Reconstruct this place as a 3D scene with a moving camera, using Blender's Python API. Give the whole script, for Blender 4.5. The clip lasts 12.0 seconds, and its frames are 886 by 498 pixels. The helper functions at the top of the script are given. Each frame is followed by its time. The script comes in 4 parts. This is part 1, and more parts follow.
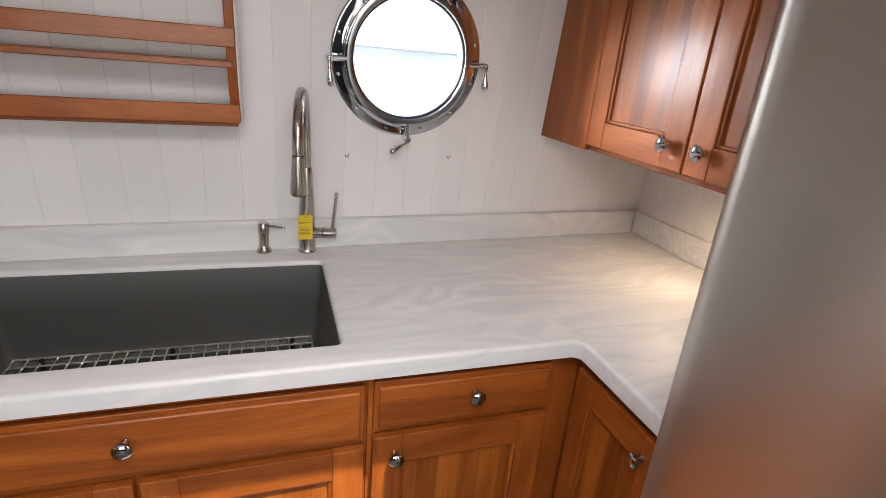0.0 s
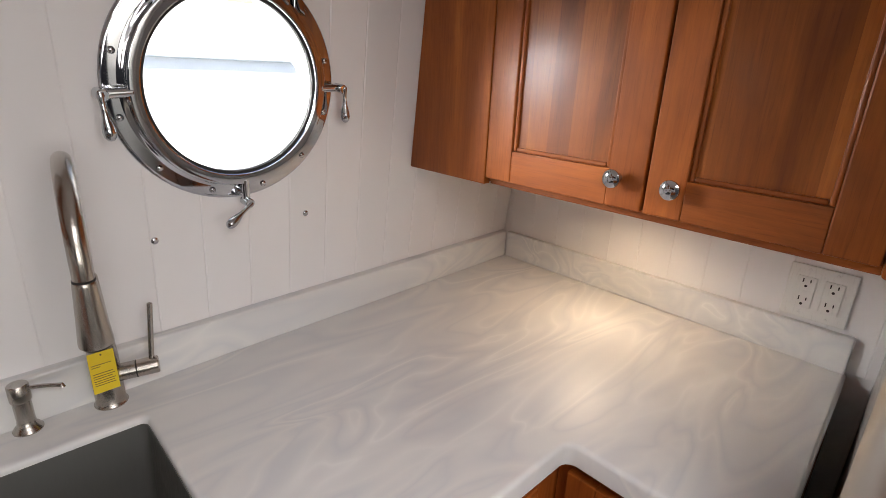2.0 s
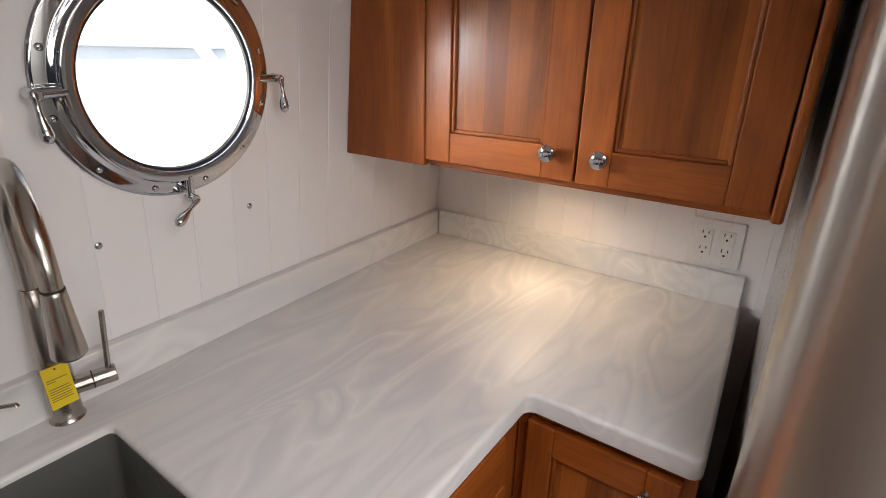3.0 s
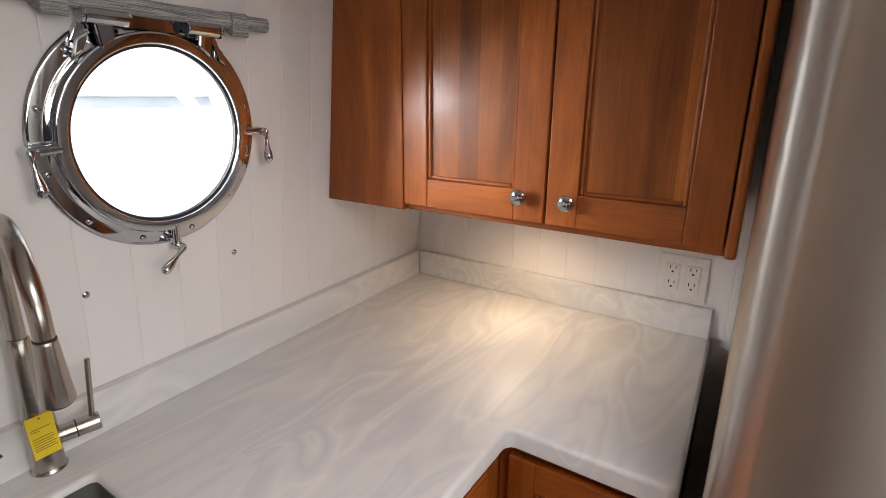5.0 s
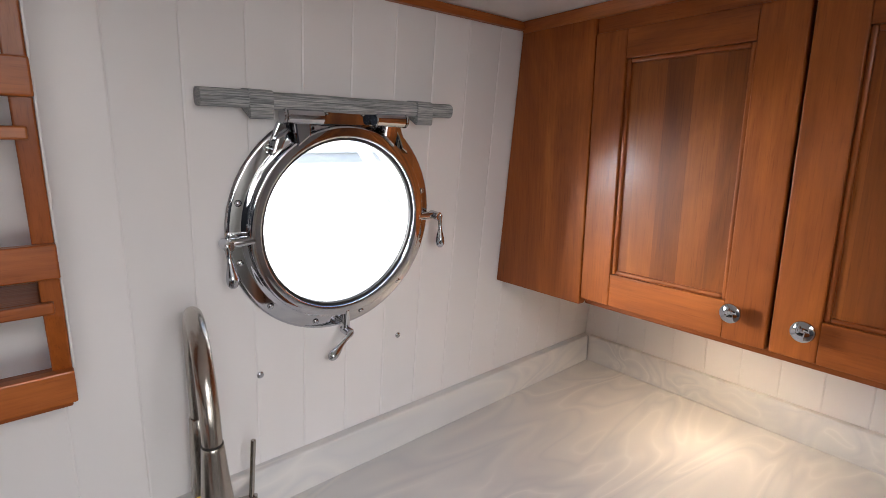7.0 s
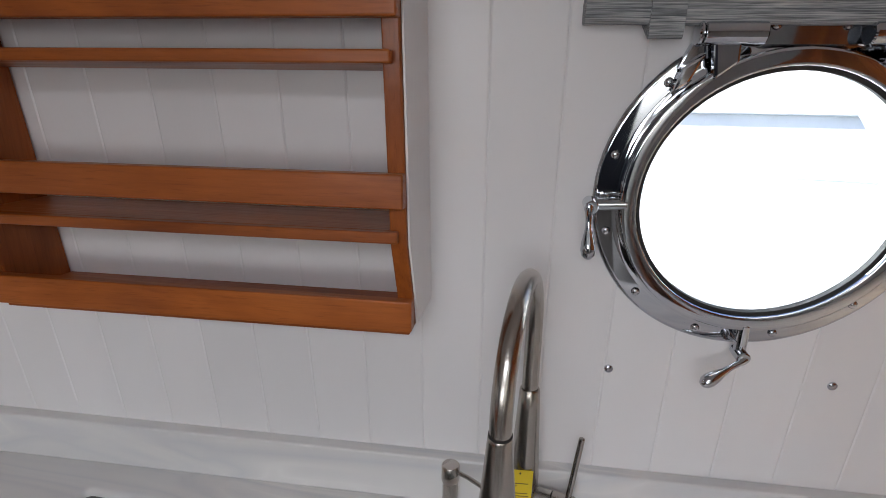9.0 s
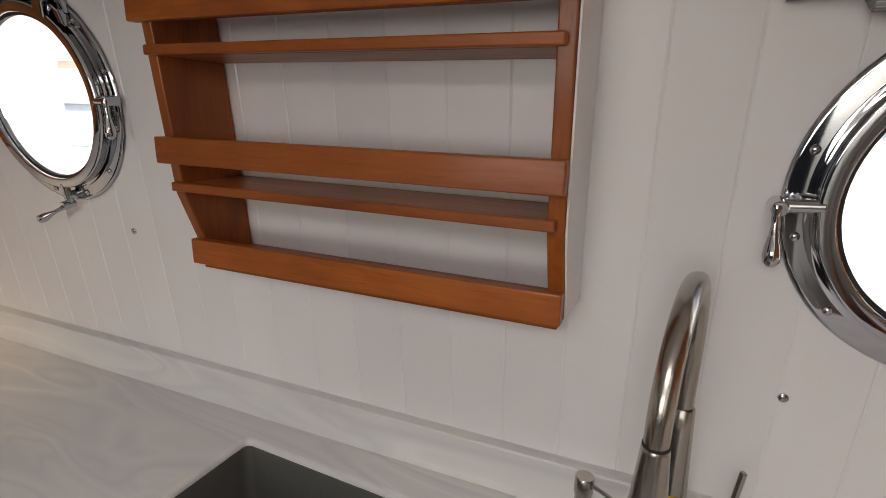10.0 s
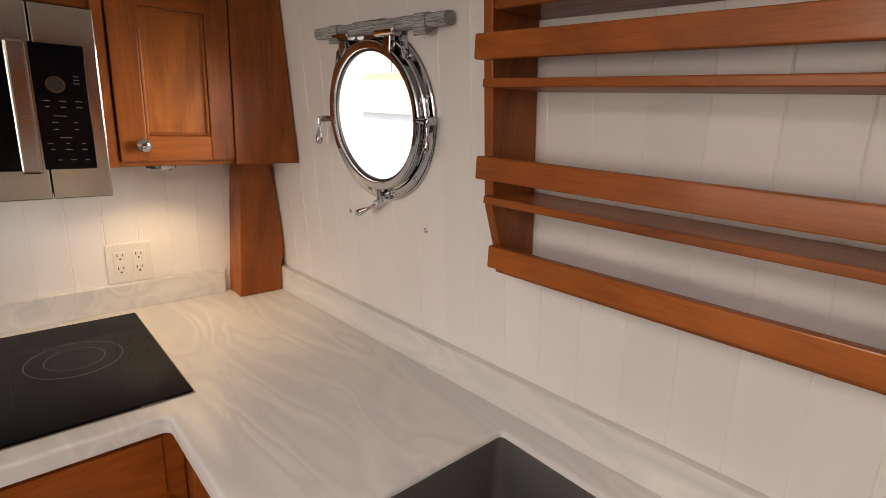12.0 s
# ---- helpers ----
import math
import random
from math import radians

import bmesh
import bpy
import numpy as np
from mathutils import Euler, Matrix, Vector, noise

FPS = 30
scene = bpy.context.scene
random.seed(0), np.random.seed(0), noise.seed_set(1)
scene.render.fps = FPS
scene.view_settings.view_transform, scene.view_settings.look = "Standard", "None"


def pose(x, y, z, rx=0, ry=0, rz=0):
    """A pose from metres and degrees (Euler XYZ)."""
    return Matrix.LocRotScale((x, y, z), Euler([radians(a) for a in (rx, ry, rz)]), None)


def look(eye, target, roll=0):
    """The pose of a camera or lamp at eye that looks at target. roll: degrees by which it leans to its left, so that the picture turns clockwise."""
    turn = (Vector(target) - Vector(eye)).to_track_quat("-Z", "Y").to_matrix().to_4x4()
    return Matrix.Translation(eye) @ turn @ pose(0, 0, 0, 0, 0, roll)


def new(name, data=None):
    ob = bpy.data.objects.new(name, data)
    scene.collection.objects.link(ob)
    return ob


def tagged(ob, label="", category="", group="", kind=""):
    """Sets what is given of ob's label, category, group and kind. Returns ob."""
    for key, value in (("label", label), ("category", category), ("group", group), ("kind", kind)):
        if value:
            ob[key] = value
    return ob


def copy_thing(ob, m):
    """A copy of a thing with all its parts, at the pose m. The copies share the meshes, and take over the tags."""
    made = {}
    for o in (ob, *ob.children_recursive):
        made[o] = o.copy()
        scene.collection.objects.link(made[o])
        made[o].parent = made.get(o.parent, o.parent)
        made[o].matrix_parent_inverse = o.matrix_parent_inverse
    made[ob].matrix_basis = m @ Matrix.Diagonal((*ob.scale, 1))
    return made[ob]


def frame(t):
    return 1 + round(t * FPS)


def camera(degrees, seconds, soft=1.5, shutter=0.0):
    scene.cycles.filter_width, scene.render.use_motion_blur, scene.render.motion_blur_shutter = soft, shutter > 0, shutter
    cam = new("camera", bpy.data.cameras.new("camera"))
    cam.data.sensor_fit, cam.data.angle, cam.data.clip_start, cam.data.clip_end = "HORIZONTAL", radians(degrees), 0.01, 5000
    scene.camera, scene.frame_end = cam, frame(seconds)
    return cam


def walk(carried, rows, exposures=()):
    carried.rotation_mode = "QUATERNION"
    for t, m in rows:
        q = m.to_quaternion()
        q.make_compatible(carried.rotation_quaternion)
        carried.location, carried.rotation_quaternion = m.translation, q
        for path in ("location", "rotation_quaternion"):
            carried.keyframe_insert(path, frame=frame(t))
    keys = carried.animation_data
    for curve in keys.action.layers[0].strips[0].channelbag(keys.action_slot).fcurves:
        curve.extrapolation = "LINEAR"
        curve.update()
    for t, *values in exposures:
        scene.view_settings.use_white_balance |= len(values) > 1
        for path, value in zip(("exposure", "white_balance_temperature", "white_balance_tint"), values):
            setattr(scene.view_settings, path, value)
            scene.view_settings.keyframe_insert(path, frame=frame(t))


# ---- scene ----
cam = camera(82.0, 12.0, 0.62)
PATH = [
    (0.0, -0.004, 0.097, 1.424, 69.57, -4.65, -17.45),
    (0.5, 0.007, 0.245, 1.424, 70.76, -4.64, -22.72),
    (1.0, 0.020, 0.384, 1.429, 71.58, -3.85, -28.93),
    (1.5, 0.003, 0.453, 1.456, 71.18, -2.82, -36.05),
    (2.0, -0.036, 0.539, 1.454, 70.81, -2.33, -43.34),
    (2.5, -0.112, 0.553, 1.463, 69.83, -1.70, -50.98),
    (3.0, -0.124, 0.559, 1.464, 69.11, -1.02, -54.19),
    (5.0, -0.151, 0.529, 1.483, 73.46, -0.40, -56.36),
    (5.5, -0.157, 0.545, 1.532, 75.27, -0.21, -54.15),
    (6.0, -0.152, 0.565, 1.550, 76.60, -0.18, -49.67),
    (6.5, -0.108, 0.596, 1.562, 77.46, -0.16, -43.90),
    (8.5, -0.030, 0.749, 1.500, 77.75, -1.69, -7.58),
    (9.0, 0.060, 0.785, 1.52, 73.9, -0.95, 10.4),
    (9.5, 0.058, 0.795, 1.495, 75.78, -0.98, 20.16),
    (10.0, 0.034, 0.775, 1.491, 74.98, -1.47, 25.46),
    (10.5, 0.019, 0.760, 1.505, 74.77, -1.26, 32.51),
    (11.0, -0.007, 0.748, 1.533, 73.22, -0.48, 38.77),
    (11.5, -0.022, 0.696, 1.529, 74.74, -1.83, 43.90),
    (12.0, -0.057, 0.657, 1.512, 75.10, -2.74, 48.18),
]
EXPOSURES = [(0.0, 1.1, 7050, 13), (1.0, 1.02, 7150, 13), (2.5, 0.9, 7250, 13), (5.0, 0.98, 7300, 13), (6.5, 1.02, 7150, 13), (8.5, 0.8, 6450, 11), (9.5, 0.7, 6900, 11), (10.5, 0.72, 7950, 14), (12.0, 1.0, 8600, 17)]
walk(cam, [(t, pose(x, y, z, rx, ry, rz)) for t, x, y, z, rx, ry, rz in PATH], EXPOSURES)

# ---- light ----
world = bpy.data.worlds.new("sky")
scene.world = world
world.use_nodes = True
wn = world.node_tree.nodes
sky = wn.new("ShaderNodeTexSky")
sky.sky_type = "NISHITA"
sky.sun_disc = False
sky.sun_elevation, sky.sun_rotation = radians(67), radians(169)
world.node_tree.links.new(sky.outputs[0], wn["Background"].inputs[0])
wn["Background"].inputs[1].default_value = 0.15


def lamp(name, kind, m, power, colour, size=0.1, size_y=None):
    data = bpy.data.lights.new(name, kind)
    data.energy, data.color = power, colour
    if kind == "AREA":
        data.shape = "RECTANGLE" if size_y else "DISK"
        data.size = size
        if size_y:
            data.size_y = size_y
    if kind == "SPOT":
        data.spot_size, data.spot_blend, data.shadow_soft_size = radians(size), 0.75, 0.02
    ob = new(name, data)
    ob.matrix_world = m
    return ob


sun = lamp("sun", "SUN", look((1.0, -3.4, 11.6), (0, 1.4, 0.0)), 5.0, (1.0, 0.96, 0.91))
sun.data.angle = radians(0.5)
# daylight through the wide opening behind the camera
lamp("day_opening", "AREA", look((-0.45, -2.36, 1.35), (-0.05, 1.5, 1.15)), 11.0, (0.97, 0.97, 1.0), 1.75, 0.75)
# sky light that enters the two portholes from over the side deck
lamp("day_porthole", "AREA", look((-0.3, 2.05, 1.66), (0.33, 1.45, 1.38)), 17.0, (0.88, 0.94, 1.0), 0.55, 0.6)
lamp("day_porthole", "AREA", look((-0.45, 2.0, 1.66), (-1.065, 1.41, 1.49)), 9.0, (0.88, 0.94, 1.0), 0.5, 0.5)
# puck lights under the wall cabinets
lamp("puck_glow", "SPOT", look((0.985, 1.06, 1.225), (0.98, 1.07, 0.9)), 2.2, (1.0, 0.78, 0.55), 140)
lamp("puck_glow", "SPOT", look((-1.51, 1.0, 1.332), (-1.52, 1.0, 0.9)), 1.8, (1.0, 0.78, 0.52), 130)
# added overhead daylight, set in an unseen hatch made to hold it
HATCH_X, HATCH_Y, HATCH = 0.0, 0.12, 0.29
lamp("added_top_light", "AREA", look((HATCH_X, HATCH_Y, 1.815), (HATCH_X, HATCH_Y + 0.05, 0)), 5.2, (0.97, 0.965, 1.0), 0.54, 0.54)


# ---- materials ----
def material(name, colour, rough=0.5, metal=0.0, coat=0.0):
    m = bpy.data.materials.new(name)
    m.use_nodes = True
    b = m.node_tree.nodes["Principled BSDF"]
    b.inputs["Base Color"].default_value = (*colour, 1)
    b.inputs["Roughness"].default_value = rough
    b.inputs["Metallic"].default_value = metal
    b.inputs["Coat Weight"].default_value = coat
    b.inputs["Coat Roughness"].default_value = 0.15
    return m


def node(m, kind, **sets):
    n = m.node_tree.nodes.new(kind)
    for key, value in sets.items():
        n.inputs[key.replace("_", " ")].default_value = value
    return n


def link(m, a, b):
    m.node_tree.links.new(a, b)


def coords(m, scale, shift=True):
    """Object coordinates, scaled, and shifted by a number of its own for each object."""
    tc = node(m, "ShaderNodeTexCoord")
    mp = node(m, "ShaderNodeMapping", Scale=scale)
    link(m, tc.outputs["Object"], mp.inputs["Vector"])
    if shift:
        info = node(m, "ShaderNodeObjectInfo")
        comb = node(m, "ShaderNodeCombineXYZ")
        mul = m.node_tree.nodes.new("ShaderNodeMath")
        mul.operation = "MULTIPLY"
        mul.inputs[1].default_value = 37.0
        link(m, info.outputs["Random"], mul.inputs[0])
        for k in "XYZ":
            link(m, mul.outputs[0], comb.inputs[k])
        link(m, comb.outputs[0], mp.inputs["Location"])
    return mp.outputs["Vector"]


def ramp(m, fac, stops):
    n = node(m, "ShaderNodeValToRGB")
    while len(n.color_ramp.elements) < len(stops):
        n.color_ramp.elements.new(0.5)
    for e, (p, c) in zip(n.color_ramp.elements, stops):
        e.position, e.color = p, (*c, 1) if len(c) == 3 else c
    link(m, fac, n.inputs["Fac"])
    return n.outputs["Color"]


def mixed(m, a, b, fac, how="MIX"):
    n = m.node_tree.nodes.new("ShaderNodeMix")
    n.data_type, n.blend_type = "RGBA", how
    if isinstance(fac, float):
        n.inputs[0].default_value = fac
    else:
        link(m, fac, n.inputs[0])
    link(m, a, n.inputs[6])
    link(m, b, n.inputs[7])
    return n.outputs[2]


def bump(m, height, strength, distance=0.002):
    n = node(m, "ShaderNodeBump", Strength=strength, Distance=distance)
    link(m, height, n.inputs["Height"])
    link(m, n.outputs["Normal"], m.node_tree.nodes["Principled BSDF"].inputs["Normal"])


def shader_in(m, name):
    return m.node_tree.nodes["Principled BSDF"].inputs[name]


def wood(name, axis, tone=1.0, gold=1.0, stave=0.0):
    """Varnished cherry, with its grain along the axis 0, 1 or 2."""
    m = material(name, (0.3, 0.1, 0.03), 0.36, 0.0, 0.2)
    shader_in(m, "Specular IOR Level").default_value = 0.3
    broad = [7.0, 7.0, 7.0]
    fine = [170.0, 170.0, 170.0]
    broad[axis], fine[axis] = 1.5, 5.0
    n1 = node(m, "ShaderNodeTexNoise", Scale=1.0, Detail=4.0, Roughness=0.6, Distortion=1.8)
    link(m, coords(m, broad), n1.inputs["Vector"])
    n2 = node(m, "ShaderNodeTexNoise", Scale=1.0, Detail=4.0, Roughness=0.7)
    link(m, coords(m, fine), n2.inputs["Vector"])
    pores = [420.0, 420.0, 420.0]
    pores[axis] = 22.0
    n3 = node(m, "ShaderNodeTexNoise", Scale=1.0, Detail=2.0, Roughness=0.5)
    link(m, coords(m, pores), n3.inputs["Vector"])
    def shade(r, g, b):
        return (r * tone * 1.07, g * tone * gold * 0.97, b * tone * 0.8)
    c1 = ramp(m, n1.outputs["Fac"], [(0.26, shade(0.175, 0.045, 0.0095)), (0.42, shade(0.25, 0.07, 0.0145)), (0.58, shade(0.335, 0.1, 0.021)), (0.78, shade(0.45, 0.15, 0.037))])
    c2 = ramp(m, n2.outputs["Fac"], [(0.3, (0.5, 0.44, 0.38)), (0.62, (1.14, 1.12, 1.1))])
    c3 = ramp(m, n3.outputs["Fac"], [(0.30, (0.5, 0.42, 0.36)), (0.42, (1, 1, 1))])
    colour = mixed(m, mixed(m, c1, c2, 0.32, "MULTIPLY"), c3, 0.36, "MULTIPLY")
    info = node(m, "ShaderNodeObjectInfo")
    tint = ramp(m, info.outputs["Random"], [(0.0, (0.86, 0.82, 0.8)), (1.0, (1.12, 1.1, 1.06))])
    colour = mixed(m, colour, tint, 1.0, "MULTIPLY")
    if stave:
        # glued staves, each with a tone of its own
        tc = node(m, "ShaderNodeTexCoord")
        cut = node(m, "ShaderNodeSeparateXYZ")
        link(m, tc.outputs["Object"], cut.inputs[0])
        total = m.node_tree.nodes.new("ShaderNodeMath")
        total.operation = "ADD"
        link(m, cut.outputs["X"], total.inputs[0])
        link(m, cut.outputs["Y"], total.inputs[1])
        lane = m.node_tree.nodes.new("ShaderNodeMath")
        lane.operation = "SNAP"
        lane.inputs[1].default_value = stave
        link(m, total.outputs[0], lane.inputs[0])
        pick = m.node_tree.nodes.new("ShaderNodeTexWhiteNoise")
        pick.noise_dimensions = "1D"
        link(m, lane.outputs[0], pick.inputs["W"])
        each = ramp(m, pick.outputs["Value"], [(0.0, (0.66, 0.6, 0.52)), (0.5, (0.95, 0.95, 0.95)), (1.0, (1.3, 1.36, 1.4))])
        colour = mixed(m, colour, each, 0.75, "MULTIPLY")
    link(m, colour, shader_in(m, "Base Color"))
    rough = ramp(m, n2.outputs["Fac"], [(0.3, (0.5,) * 3), (0.7, (0.34,) * 3)])
    link(m, rough, shader_in(m, "Roughness"))
    bump(m, n3.outputs["Fac"], 0.3, 0.0006)
    return m


WOOD_X, WOOD_Y, WOOD_Z = wood("cherry_along", 0), wood("cherry_across", 1), wood("cherry_upright", 2)
WOOD_PANEL = wood("cherry_panel", 2, 0.98, 1.08, 0.047)
# shade as a colour, for the gap between two doors
GAP_SHADE = material("gap_shade", (0.05, 0.018, 0.008), 0.7)


def painted(name, colour, rough):
    m = material(name, colour, rough)
    n1 = node(m, "ShaderNodeTexNoise", Scale=3.0, Detail=4.0)
    link(m, coords(m, (1, 1, 0.35)), n1.inputs["Vector"])
    lo, hi = tuple(v * 0.94 for v in colour), tuple(min(1, v * 1.03) for v in colour)
    link(m, ramp(m, n1.outputs["Fac"], [(0.3, lo), (0.7, hi)]), shader_in(m, "Base Color"))
    n2 = node(m, "ShaderNodeTexNoise", Scale=1.0, Detail=3.0)
    link(m, coords(m, (260, 260, 35)), n2.inputs["Vector"])
    link(m, ramp(m, n2.outputs["Fac"], [(0.3, (rough - 0.06,) * 3), (0.7, (rough + 0.1,) * 3)]), shader_in(m, "Roughness"))
    bump(m, n2.outputs["Fac"], 0.12, 0.0005)
    return m


WHITE = painted("white_paint", (0.83, 0.82, 0.825), 0.34)
CEILING = painted("white_headliner", (0.8, 0.79, 0.78), 0.5)
# for unseen walls only, dark so that chrome and steel mirror less light
NAVY = painted("dark_blue_grey", (0.045, 0.055, 0.075), 0.5)
FLOORING = painted("grey_brown_sole", (0.13, 0.115, 0.1), 0.5)


def solid_surface():
    m = material("marbled_solid_surface", (0.7, 0.7, 0.69), 0.35, 0.0, 0.0)
    turn = node(m, "ShaderNodeMapping", Scale=(0.8, 3.4, 3.4), Rotation=(0.0, 0.0, radians(-38)))
    tc = node(m, "ShaderNodeTexCoord")
    link(m, tc.outputs["Object"], turn.inputs["Vector"])
    flat = turn.outputs["Vector"]
    warp = node(m, "ShaderNodeTexNoise", Scale=2.2, Detail=1.0, Roughness=0.4)
    link(m, flat, warp.inputs["Vector"])
    add = m.node_tree.nodes.new("ShaderNodeVectorMath")
    add.operation = "MULTIPLY_ADD"
    add.inputs[1].default_value = (0.8, 0.45, 0.45)
    link(m, warp.outputs["Color"], add.inputs[0])
    link(m, flat, add.inputs[2])
    swirl = node(m, "ShaderNodeTexNoise", Scale=2.2, Detail=2.4, Roughness=0.42, Distortion=0.9)
    link(m, add.outputs[0], swirl.inputs["Vector"])
    fold = m.node_tree.nodes.new("ShaderNodeMath")
    fold.operation = "PINGPONG"
    fold.inputs[1].default_value = 0.085
    link(m, swirl.outputs["Fac"], fold.inputs[0])
    scaled = m.node_tree.nodes.new("ShaderNodeMath")
    scaled.operation = "MULTIPLY"
    scaled.inputs[1].default_value = 1.0 / 0.085
    link(m, fold.outputs[0], scaled.inputs[0])
    base = ramp(m, scaled.outputs[0], [(0.0, (0.655, 0.66, 0.67)), (0.4, (0.7, 0.7, 0.698)), (1.0, (0.74, 0.735, 0.722))])
    lines = ramp(m, scaled.outputs[0], [(0.0, (0, 0, 0)), (0.5, (0, 0, 0)), (0.82, (0.2, 0.2, 0.2)), (1.0, (0.6, 0.6, 0.6))])
    patch = node(m, "ShaderNodeTexNoise", Scale=2.6, Detail=1.0)
    link(m, flat, patch.inputs["Vector"])
    gate = ramp(m, patch.outputs["Fac"], [(0.46, (0, 0, 0)), (0.68, (0.95, 0.95, 0.95))])
    veil = mixed(m, lines, gate, 1.0, "MULTIPLY")
    pale = node(m, "ShaderNodeRGB")
    pale.outputs[0].default_value = (0.85, 0.845, 0.83, 1)
    link(m, mixed(m, base, pale.outputs[0], veil), shader_in(m, "Base Color"))
    speck = node(m, "ShaderNodeTexNoise", Scale=60.0, Detail=2.0)
    link(m, flat, speck.inputs["Vector"])
    link(m, ramp(m, speck.outputs["Fac"], [(0.3, (0.34,) * 3), (0.7, (0.42,) * 3)]), shader_in(m, "Roughness"))
    return m


STONE = solid_surface()


def brushed(name, colour, rough, scale, grain=0.0):
    m = material(name, colour, rough, 1.0)
    n = node(m, "ShaderNodeTexNoise", Scale=1.0, Detail=3.0, Roughness=0.7)
    link(m, coords(m, scale), n.inputs["Vector"])
    link(m, ramp(m, n.outputs["Fac"], [(0.3, (rough * 0.88,) * 3), (0.7, (rough * 1.12,) * 3)]), shader_in(m, "Roughness"))
    if grain:
        along = m.node_tree.nodes.new("ShaderNodeTangent")
        along.direction_type, along.axis = "RADIAL", "Z"
        link(m, along.outputs[0], shader_in(m, "Tangent"))
        shader_in(m, "Anisotropic").default_value = grain
        shader_in(m, "Anisotropic Rotation").default_value = 0.25
    return m


STEEL = brushed("brushed_steel", (0.58, 0.56, 0.52), 0.32, (3, 3, 0.7), 0.97)
STEEL_BRIGHT = brushed("bright_steel", (0.44, 0.43, 0.415), 0.17, (3, 1, 9))
NICKEL = brushed("brushed_nickel", (0.45, 0.42, 0.385), 0.25, (3, 3, 6))
WIRE = brushed("bright_wire", (0.92, 0.89, 0.83), 0.36, (9, 9, 9))
CHROME = brushed("polished_chrome", (0.52, 0.54, 0.57), 0.05, (40, 40, 40))
SINK = painted("grey_composite", (0.095, 0.096, 0.09), 0.5)
BLACK_GLASS = material("black_glass", (0.004, 0.004, 0.005), 0.07)
shader_in(BLACK_GLASS, "Specular IOR Level").default_value = 0.08
BLACK = material("black_plastic", (0.012, 0.012, 0.012), 0.4)
GREY_SIDE = painted("grey_enamel", (0.36, 0.355, 0.35), 0.3)
PLASTIC = painted("white_plastic", (0.78, 0.77, 0.75), 0.3)
SLOT = material("dark_slot", (0.015, 0.013, 0.012), 0.6)
YELLOW = painted("yellow_card", (0.78, 0.58, 0.02), 0.55)
INK = material("dark_ink", (0.16, 0.11, 0.02), 0.6)
PRINT = material("pale_print", (0.13, 0.13, 0.135), 0.5)
FAINT = material("faint_print", (0.045, 0.045, 0.047), 0.2)
RUBBER = material("black_rubber", (0.015, 0.015, 0.015), 0.65)
GLASS = material("clear_glass", (1, 1, 1), 0.0)
shader_in(GLASS, "Transmission Weight").default_value = 1.0
shader_in(GLASS, "IOR").default_value = 1.05
GLOW = material("lit_lens", (1, 0.9, 0.75), 0.4)
shader_in(GLOW, "Emission Color").default_value = (1.0, 0.8, 0.55, 1)
shader_in(GLOW, "Emission Strength").default_value = 6.0


def fabric():
    m = material("grey_woven_fabric", (0.3, 0.32, 0.34), 0.85)
    n = node(m, "ShaderNodeTexNoise", Scale=1.0, Detail=3.0, Roughness=0.7)
    link(m, coords(m, (14, 700, 700)), n.inputs["Vector"])
    link(m, ramp(m, n.outputs["Fac"], [(0.36, (0.12, 0.13, 0.14)), (0.5, (0.3, 0.32, 0.33)), (0.64, (0.56, 0.57, 0.57))]), shader_in(m, "Base Color"))
    bump(m, n.outputs["Fac"], 0.6, 0.001)
    return m


FABRIC = fabric()


# ---- building helpers ----
origins = {}


def thing(name, label, category, at=(0, 0, 0), group="", kind=""):
    ob = new(name)
    ob.empty_display_size = 0.05
    ob.location = at
    origins[ob] = Vector(at)
    return tagged(ob, label, category, group, kind)


def part(name, bm, mat, parent=None, label="", smooth=False):
    """Links a bmesh, in world metres, as one mesh under a thing or a part."""
    base = origins.get(parent, Vector((0, 0, 0)))
    bmesh.ops.translate(bm, verts=bm.verts, vec=-base)
    me = bpy.data.meshes.new(name)
    bm.to_mesh(me)
    bm.free()
    me.materials.append(mat)
    if smooth:
        me.polygons.foreach_set("use_smooth", [True] * len(me.polygons))
        me.set_sharp_from_angle(angle=radians(38))
    ob = new(name, me)
    if parent:
        ob.parent = parent
    origins[ob] = base
    if label:
        ob["label"] = label
    return ob


def bevelled(bm, width, segments=2, edges=None):
    if width > 0:
        bmesh.ops.bevel(bm, geom=list(edges if edges is not None else bm.edges), offset=width, segments=segments, profile=0.5, affect="EDGES", clamp_overlap=True)
    return bm


def box(x0, x1, y0, y1, z0, z1, bevel=0.002, segments=2):
    bm = bmesh.new()
    m = Matrix.Translation(((x0 + x1) / 2, (y0 + y1) / 2, (z0 + z1) / 2)) @ Matrix.Diagonal((abs(x1 - x0), abs(y1 - y0), abs(z1 - z0), 1))
    bmesh.ops.create_cube(bm, size=1.0, matrix=m)
    return bevelled(bm, bevel, segments)


def prism(points, low, high, axis, bevel=0.002, segments=2):
    """A polygon, given in the two other axes in order, drawn out along the axis."""
    bm = bmesh.new()
    def place(p, d):
        v = list(p)
        v.insert(axis, d)
        return v
    a = [bm.verts.new(place(p, low)) for p in points]
    b = [bm.verts.new(place(p, high)) for p in points]
    n = len(points)
    bm.faces.new(a)
    bm.faces.new(b[::-1])
    for i in range(n):
        bm.faces.new((a[i], b[i], b[(i + 1) % n], a[(i + 1) % n]))
    bmesh.ops.recalc_face_normals(bm, faces=bm.faces)
    return bevelled(bm, bevel, segments)


